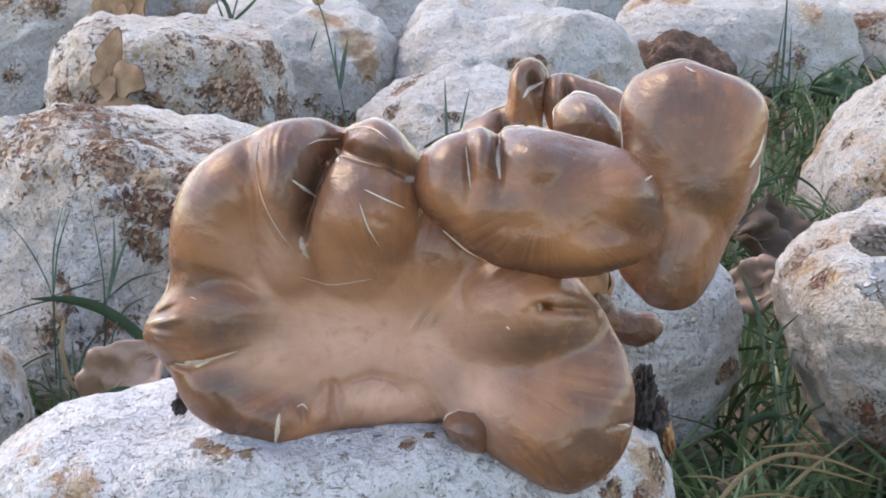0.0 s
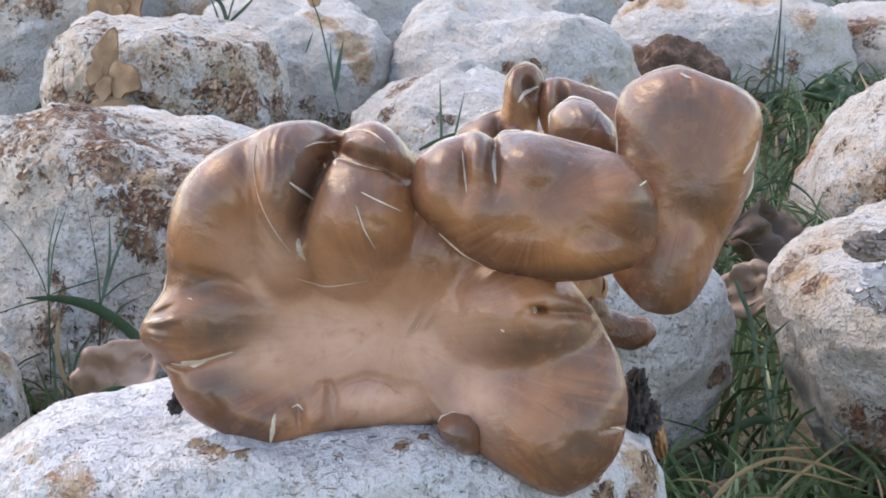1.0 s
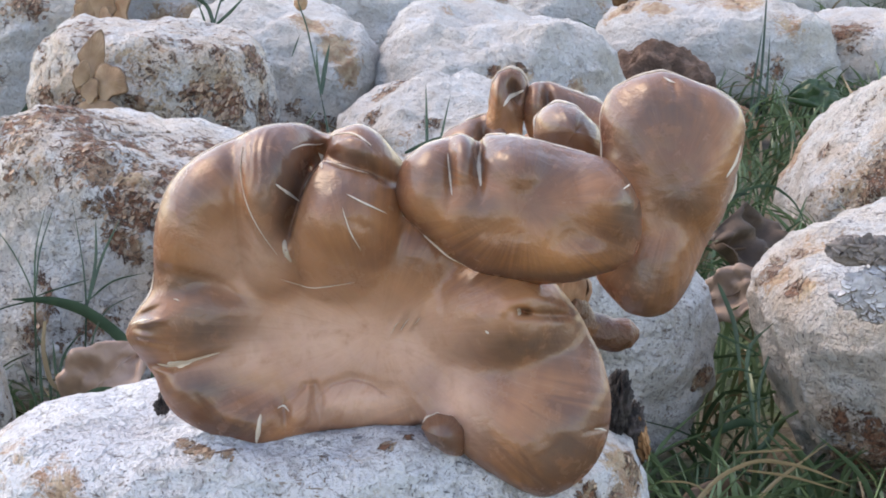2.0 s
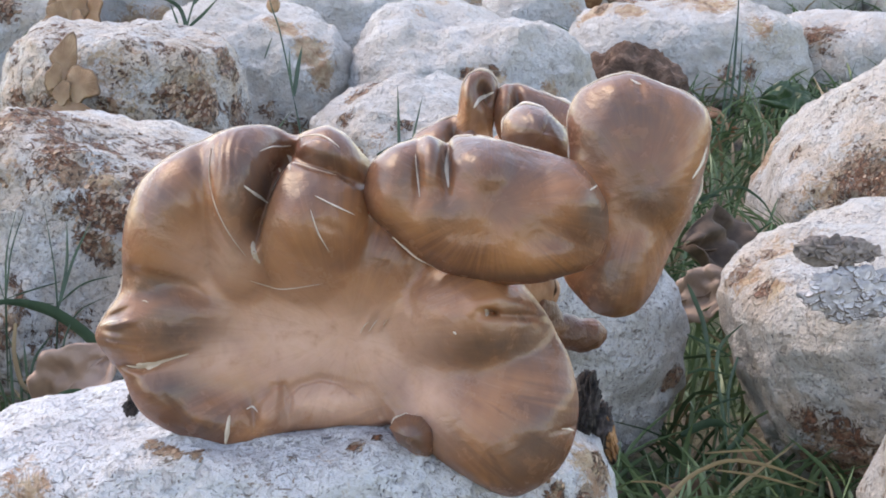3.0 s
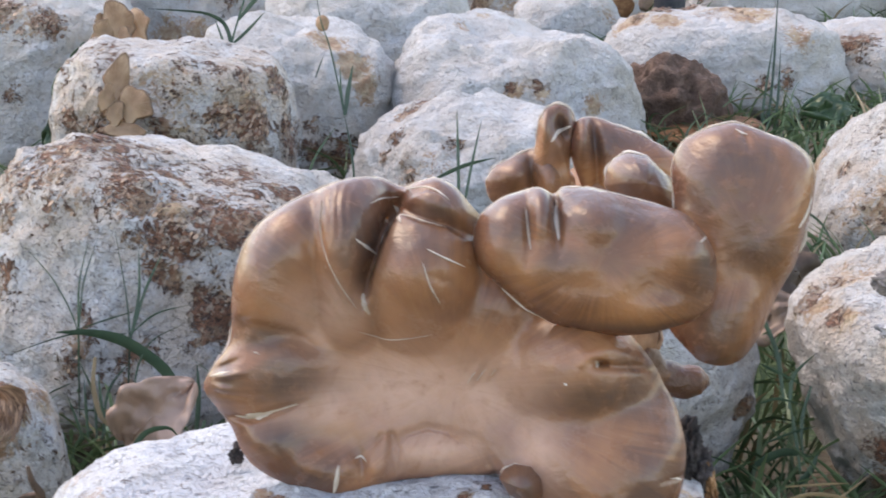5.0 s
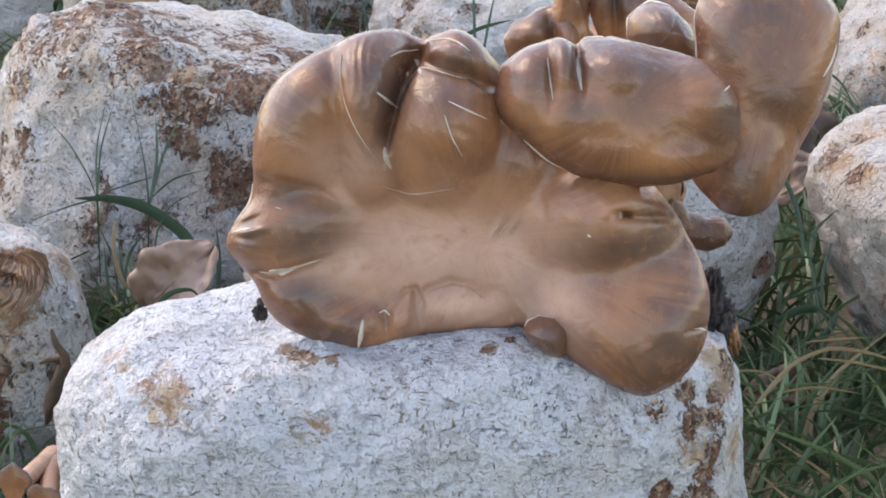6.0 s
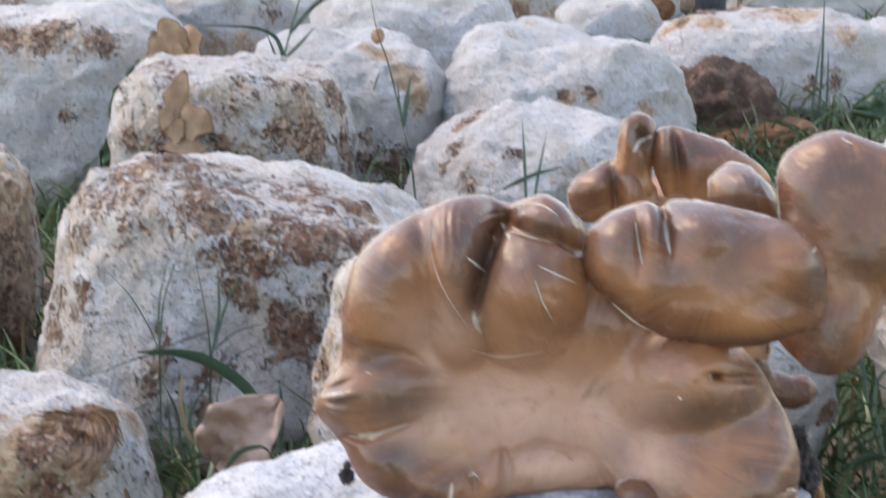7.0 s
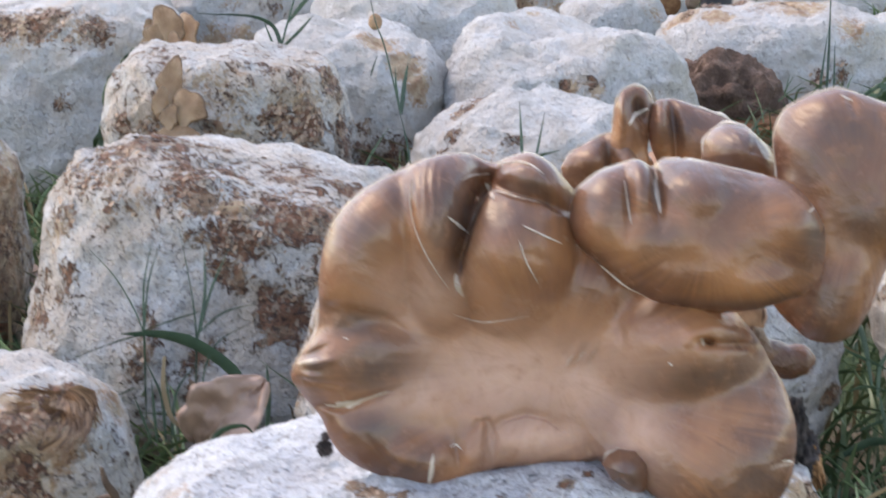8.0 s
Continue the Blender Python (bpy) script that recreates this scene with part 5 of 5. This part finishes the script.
plant("short dark grass beside the dead leaf", blades=[([(-0.1586, 0.7135, 0.0395), (-0.1594, 0.7181, 0.0583), (-0.1663, 0.7216, 0.0726)], 3), ([(-0.1562, 0.7135, 0.0395), (-0.1545, 0.7187, 0.0606), (-0.1446, 0.7215, 0.0721)], 2.5), ([(-0.1622, 0.7135, 0.0396), (-0.1632, 0.7164, 0.0514), (-0.1641, 0.7198, 0.0655)], 3), ([(-0.1163, 0.7134, 0.0386), (-0.1147, 0.718, 0.0574), (-0.1156, 0.7215, 0.0715)], 4.5), ([(-0.1139, 0.7134, 0.0386), (-0.1065, 0.7151, 0.0455), (-0.1016, 0.7162, 0.0501)], 4)] + [([(-0.1646, 0.7135, 0.0397), (-0.1669, 0.7152, 0.0467), (-0.1715, 0.7181, 0.0586)], 3), ([(-0.1549, 0.7141, 0.0418), (-0.157, 0.7175, 0.0559), (-0.158, 0.7204, 0.0677)], 3), ([(-0.1357, 0.7123, 0.0344), (-0.1307, 0.7143, 0.0425), (-0.1235, 0.7146, 0.0435), (-0.1187, 0.7134, 0.0387)], 4)])
plant("yellowing dry grass blade curled into a hook", blades=[([(-0.1495, 0.668, 0.092), (-0.151, 0.668, 0.081), (-0.150, 0.668, 0.073), (-0.148, 0.667, 0.066), (-0.143, 0.666, 0.0625), (-0.139, 0.667, 0.066), (-0.142, 0.668, 0.071), (-0.147, 0.669, 0.069)], 4.5)])
plant("pale green grass blade bent over the block", blades=[([(-0.126, 0.60, 0.078), (-0.121, 0.60, 0.085), (-0.117, 0.60, 0.0872), (-0.111, 0.60, 0.088), (-0.108, 0.601, 0.084)], 4.5)])
plant("green grass plant rising between the blocks", blades=[([(-0.1626, 1.3477, 0.1062), (-0.161, 1.3507, 0.1188), (-0.1663, 1.3544, 0.1336), (-0.1813, 1.3562, 0.141), (-0.2245, 1.3566, 0.1432)], 7.0), ([(-0.1626, 1.3477, 0.1062), (-0.16, 1.3518, 0.1229), (-0.1507, 1.359, 0.1522), (-0.1414, 1.3672, 0.1856)], 3.0), ([(-0.161, 1.3502, 0.1167), (-0.1491, 1.3528, 0.1269), (-0.1358, 1.3564, 0.1413)], 5.0), ([(-0.1554, 1.3549, 0.1355), (-0.1421, 1.3589, 0.152), (-0.1289, 1.3615, 0.1622), (-0.0942, 1.3624, 0.1657)], 7.0), ([(-0.1646, 1.3487, 0.1104), (-0.1687, 1.3518, 0.1231), (-0.1736, 1.3549, 0.1358)], 4)])
plant("thin green grass with a seed head", blades=[([(-0.0587, 1.1176, 0.0486), (-0.0617, 1.1254, 0.0806), (-0.0667, 1.1311, 0.1038)], 3.0), ([(-0.0667, 1.1307, 0.1021), (-0.07, 1.135, 0.1199), (-0.0767, 1.142, 0.1485), (-0.0826, 1.1453, 0.1621), (-0.0884, 1.1543, 0.1984)], 2.2), ([(-0.0663, 1.1311, 0.1038), (-0.0645, 1.135, 0.1198), (-0.0613, 1.1389, 0.1357)], 6.0), ([(-0.0667, 1.1311, 0.1038), (-0.0693, 1.135, 0.1199), (-0.0697, 1.1385, 0.1341)], 3.0), ([(-0.0856, 1.1368, 0.1273), (-0.0832, 1.1385, 0.1344), (-0.0805, 1.1403, 0.1414)], 2)])
plant("upright green grass spikes", blades=[([(0.0023, 0.9224, 0.0916), (0.0017, 0.9288, 0.1181), (0.0008, 0.9353, 0.1445)], 3.5), ([(0.0047, 0.9223, 0.0916), (0.0082, 0.9274, 0.1121), (0.0142, 0.934, 0.1389)], 3.0), ([(-0.01, 0.9263, 0.108), (0.0053, 0.9281, 0.1151), (0.022, 0.9291, 0.1191)], 5.0)])
plant("tall grass tuft beside the brown lump", blades=[([(0.3029, 1.5893, -0.0049), (0.3093, 1.6028, 0.05), (0.3138, 1.6249, 0.14)], 5.0), ([(0.2978, 1.5893, -0.0048), (0.3012, 1.5992, 0.0351), (0.3101, 1.6126, 0.09)], 5.0), ([(0.308, 1.5881, -0.0101), (0.314, 1.5979, 0.0299), (0.3161, 1.6102, 0.0799)], 5.0), ([(0.2924, 1.5869, -0.0147), (0.2954, 1.5918, 0.0052), (0.3088, 1.5979, 0.03)], 4.0), ([(0.3236, 1.5905, -0.0004), (0.3331, 1.5923, 0.0069), (0.3435, 1.5941, 0.0142)], 5.0)] + [([(0.3132, 1.5893, -0.0052), (0.3291, 1.5936, 0.012), (0.3472, 1.5951, 0.0181)], 4.0)])
plant("short bright grass at the foot of the lump", blades=[([(0.2127, 1.5307, 0.0087), (0.208, 1.5342, 0.0233), (0.1985, 1.539, 0.0427)], 6.0), ([(0.2152, 1.5307, 0.0087), (0.2106, 1.5354, 0.028), (0.2049, 1.5384, 0.0402)], 5.0), ([(0.2152, 1.5312, 0.0111), (0.2195, 1.5354, 0.0278), (0.2233, 1.5389, 0.0422)], 3.0), ([(0.2201, 1.5306, 0.0086), (0.2327, 1.533, 0.0179), (0.255, 1.5329, 0.0175)], 5), ([(0.2102, 1.5307, 0.0088), (0.1954, 1.5319, 0.0139), (0.1857, 1.5337, 0.0213)], 5)])
plant("pale dry grass blades", blades=[([(0.1704, 1.473, 0.026), (0.1679, 1.4776, 0.0446), (0.1665, 1.4827, 0.0655)], 7.0), ([(0.1618, 1.473, 0.0262), (0.1632, 1.4776, 0.0447), (0.1626, 1.4816, 0.0609)], 5.0), ([(0.2165, 1.4706, 0.0158), (0.2181, 1.4729, 0.025), (0.2216, 1.4746, 0.0319)], 3)])
plant("arching green grass blade by the pale block", blades=[([(0.1686, 0.9415, 0.0797), (0.1794, 0.9432, 0.0875), (0.1918, 0.9433, 0.0892), (0.2044, 0.9406, 0.0804), (0.2124, 0.936, 0.0639)], 3.5), ([(0.1676, 0.942, 0.0812), (0.1732, 0.9424, 0.0834), (0.1801, 0.9424, 0.0845)], 5.0)])
plant("tangled grass between the blocks", blades=[([(0.132, 0.6912, 0.0678), (0.1295, 0.696, 0.086), (0.1234, 0.6998, 0.0995), (0.1222, 0.7004, 0.1018)], 4.0), ([(0.1344, 0.6899, 0.0633), (0.1354, 0.6935, 0.077), (0.1459, 0.6956, 0.0863)], 3.5), ([(0.1224, 0.695, 0.0813), (0.1319, 0.6936, 0.0769), (0.1414, 0.6921, 0.0725)], 3), ([(0.1394, 0.6832, 0.0384), (0.1368, 0.6874, 0.0542), (0.1344, 0.6911, 0.0679)], 3), ([(0.1226, 0.6908, 0.0654), (0.1296, 0.6912, 0.0678), (0.1414, 0.69, 0.0646)], 3)] + [([(0.1251, 0.6865, 0.0495), (0.1368, 0.6874, 0.0542), (0.1462, 0.6878, 0.0567)], 3), ([(0.1205, 0.6843, 0.0403), (0.1322, 0.6854, 0.0462), (0.144, 0.6845, 0.0441)], 9), ([(0.1371, 0.6814, 0.0315), (0.1441, 0.683, 0.0384), (0.1464, 0.6848, 0.0453)], 6), ([(0.1184, 0.6795, 0.0221), (0.1324, 0.6803, 0.0269), (0.1466, 0.6781, 0.0203)], 3), ([(0.1437, 0.6921, 0.0726), (0.1392, 0.6886, 0.0588), (0.1405, 0.6837, 0.0407)], 3)])
plant("dry straw-coloured grass stalks on the ground", blades=[([(0.0975, 0.6021, 0.0398), (0.11, 0.6055, 0.0542), (0.1246, 0.6067, 0.0606), (0.1414, 0.6056, 0.0584), (0.1603, 0.6031, 0.0511)], 4.0), ([(0.089, 0.6055, 0.0518), (0.0995, 0.6052, 0.052), (0.11, 0.6033, 0.0461)], 2.2), ([(0.1204, 0.6057, 0.0565), (0.1372, 0.6048, 0.0547), (0.1583, 0.6026, 0.049)], 2.5), ([(0.1162, 0.6075, 0.0625), (0.1308, 0.6073, 0.0637), (0.1413, 0.6072, 0.0643)], 2.2), ([(0.1059, 0.6029, 0.044), (0.1205, 0.6031, 0.0463), (0.1373, 0.6018, 0.0436)], 2.5)] + [([(0.1079, 0.6045, 0.0501), (0.0996, 0.6025, 0.0419), (0.0934, 0.6006, 0.0337)], 2.5)])
lump("seed_head", (-0.0837, 1.195, 0.155), (0.0045, 0.0045, 0.0055), SMALL_CAP, "small round brown seed head on a stalk", "seed head", 4, 0.1)


def ruffles(label, at, spread, count, seed, material):
    """A crust of small overlapping shells."""
    rng = random.Random(seed)
    top = tagged(new("bracket_fungus"), label, "fungus")
    bed = part("crust", lump_mesh("crust", spread[0] * 0.9, spread[1] * 0.75, spread[2] * 0.9, seed, 0.4), material, top)
    bed.matrix_world = Matrix.Translation(at)
    for k in range(count):
        a, b = rng.uniform(-1, 1), rng.uniform(-1, 1)
        if a * a + b * b > 1:
            continue
        q = Vector(at) + Vector((a * spread[0], -spread[1] * 0.75 * math.sqrt(1 - (a * a + b * b) * 0.9), b * spread[2]))
        size = rng.uniform(1.4, 3.2)
        ob = fan(q, (size, size * 0.7), (rng.uniform(20, 70), rng.uniform(-30, 30), rng.uniform(-40, 40)), material, "", k, top)
        ob.name = "shell"


ruffles("dark grey ruffled bracket fungus on a white block", (0.1720, 0.655, 0.1285), (0.016, 0.006, 0.006), 70, 5, DARK_FUNGUS)
ruffles("pale grey ruffled bracket fungus on a white block", (0.1790, 0.652, 0.112), (0.019, 0.005, 0.011), 150, 6, GREY_FUNGUS)


def flakes(ob, count, seed, least, most, label):
    """Small curled flakes of crust peeling off a block where its crust lies."""
    rng = random.Random(seed)
    crust = [d.value for d in ob.data.attributes["crust"].data]
    pick = [i for i, c in enumerate(crust) if c > 0.38 and ob.data.vertices[i].normal.y < 0.5]
    v, f = [], []
    for _ in range(count):
        spot = ob.data.vertices[rng.choice(pick)]
        q, normal = ob.matrix_world @ spot.co, (ob.matrix_world.to_3x3() @ spot.normal).normalized()
        e = normal.orthogonal().normalized()
        g = normal.cross(e)
        turn, size, tilt = rng.uniform(0, 6.28), rng.uniform(least, most), rng.uniform(0.0, 0.7)
        first = len(v)
        v.append(q + normal * size * 0.14)
        for k in range(7):
            a = turn + k * 6.283 / 7
            d = size * rng.uniform(0.5, 1.1)
            v.append(q + e * math.cos(a) * d + g * math.sin(a) * d * 0.6 + normal * size * (0.04 + tilt * 0.45 * (1 + math.cos(a - turn))))
        f.extend([(first, first + 1 + k, first + 1 + (k + 1) % 7) for k in range(7)])
    tagged(part("crust_flakes", mesh_of("crust_flakes", v, f, False), FLAKE), label, "crust flakes", kind="stuff")


flakes(crusted_block, 500, 31, 0.0008, 0.0020, "peeling brown and beige flakes of crust on a white block")
flakes(speckled_block, 500, 32, 0.0010, 0.0026, "small brown flakes of crust on a speckled block")

for k, count, least, most in [(4, 90, 0.001, 0.0024), (8, 160, 0.0015, 0.0032), (10, 120, 0.0008, 0.0022), (11, 90, 0.0007, 0.0016), (14, 50, 0.0006, 0.0014), (16, 200, 0.0012, 0.003), (17, 180, 0.0015, 0.0032), (19, 100, 0.0015, 0.003), (21, 120, 0.0008, 0.0022), (1, 110, 0.0005, 0.0013)]:
    flakes(BLOCKS[k], count, 40 + k, least, most, "small brown flakes of crust on a white block")


# shaggy brown fibres that spread from a dark spot on the near block
def fibres():
    rng = random.Random(4)
    inside, outside = near_block.matrix_world.inverted(), near_block.matrix_world
    v, f = [], []

    def on_skin(q, off):
        hit, place, normal, _ = near_block.closest_point_on_mesh(inside @ Vector(q))
        return outside @ place + (outside.to_3x3() @ normal).normalized() * off

    for _ in range(520):
        a, near, far = math.radians(rng.triangular(-150, 25, -70)), rng.uniform(0.001, 0.009), rng.uniform(0.008, 0.017)
        bend = rng.uniform(-0.25, 0.25)
        line = []
        for k, r in enumerate(np.linspace(near, near + far, 5)):
            turn = a + bend * k / 4 - 0.12 * k
            q = (-0.1800 + r * math.cos(turn), 0.6270 + 0.75 * r * math.sin(turn), 0.0935 + 0.75 * r * math.sin(turn))
            line.append(tuple(on_skin(q, 0.0003 + 0.0010 * math.sin(k / 4 * math.pi) * rng.random())))
        blade_mesh(line, rng.uniform(0.7, 1.5), v, f)
    tagged(part("fibres", mesh_of("fibres", v, f), FIBRE), "shaggy brown fibres hanging on a white block", "fibres", kind="stuff")


fibres()

# ---- grass all over the ground ----
def grass():
    rng = random.Random(11)
    green, dry = ([], []), ([], [])
    for _ in range(16000):
        y = 0.42 + 2.6 * rng.random() ** 1.5
        x = rng.uniform(-0.30, 0.34) * (0.55 + 0.62 * y)
        if any(((x - a) / (c * 1.0)) ** 2 + ((y - b) / (d * 1.0)) ** 2 < 1 for a, b, c, d in FOOTPRINTS):
            continue
        tall, a, lean = rng.uniform(0.018, 0.06), rng.uniform(0, 2 * math.pi), rng.uniform(0.2, 1.4)
        dx, dy = math.cos(a) * tall * lean, math.sin(a) * tall * lean
        pts = [(x, y, 0), (x + dx * 0.35, y + dy * 0.35, tall * 0.6), (x + dx, y + dy, tall * rng.uniform(0.6, 0.95))]
        v, f = dry if rng.random() < 0.11 else green
        blade_mesh(pts, rng.uniform(0.9, 2.6), v, f)
    for name, (v, f), m, label in (("grass", green, GRASS, "dense dark green grass between the blocks"), ("dry_grass", dry, STRAW, "scattered dry straw in the grass")):
        tagged(part(name, mesh_of(name, v, f), m), label, "grass", kind="stuff")


grass()
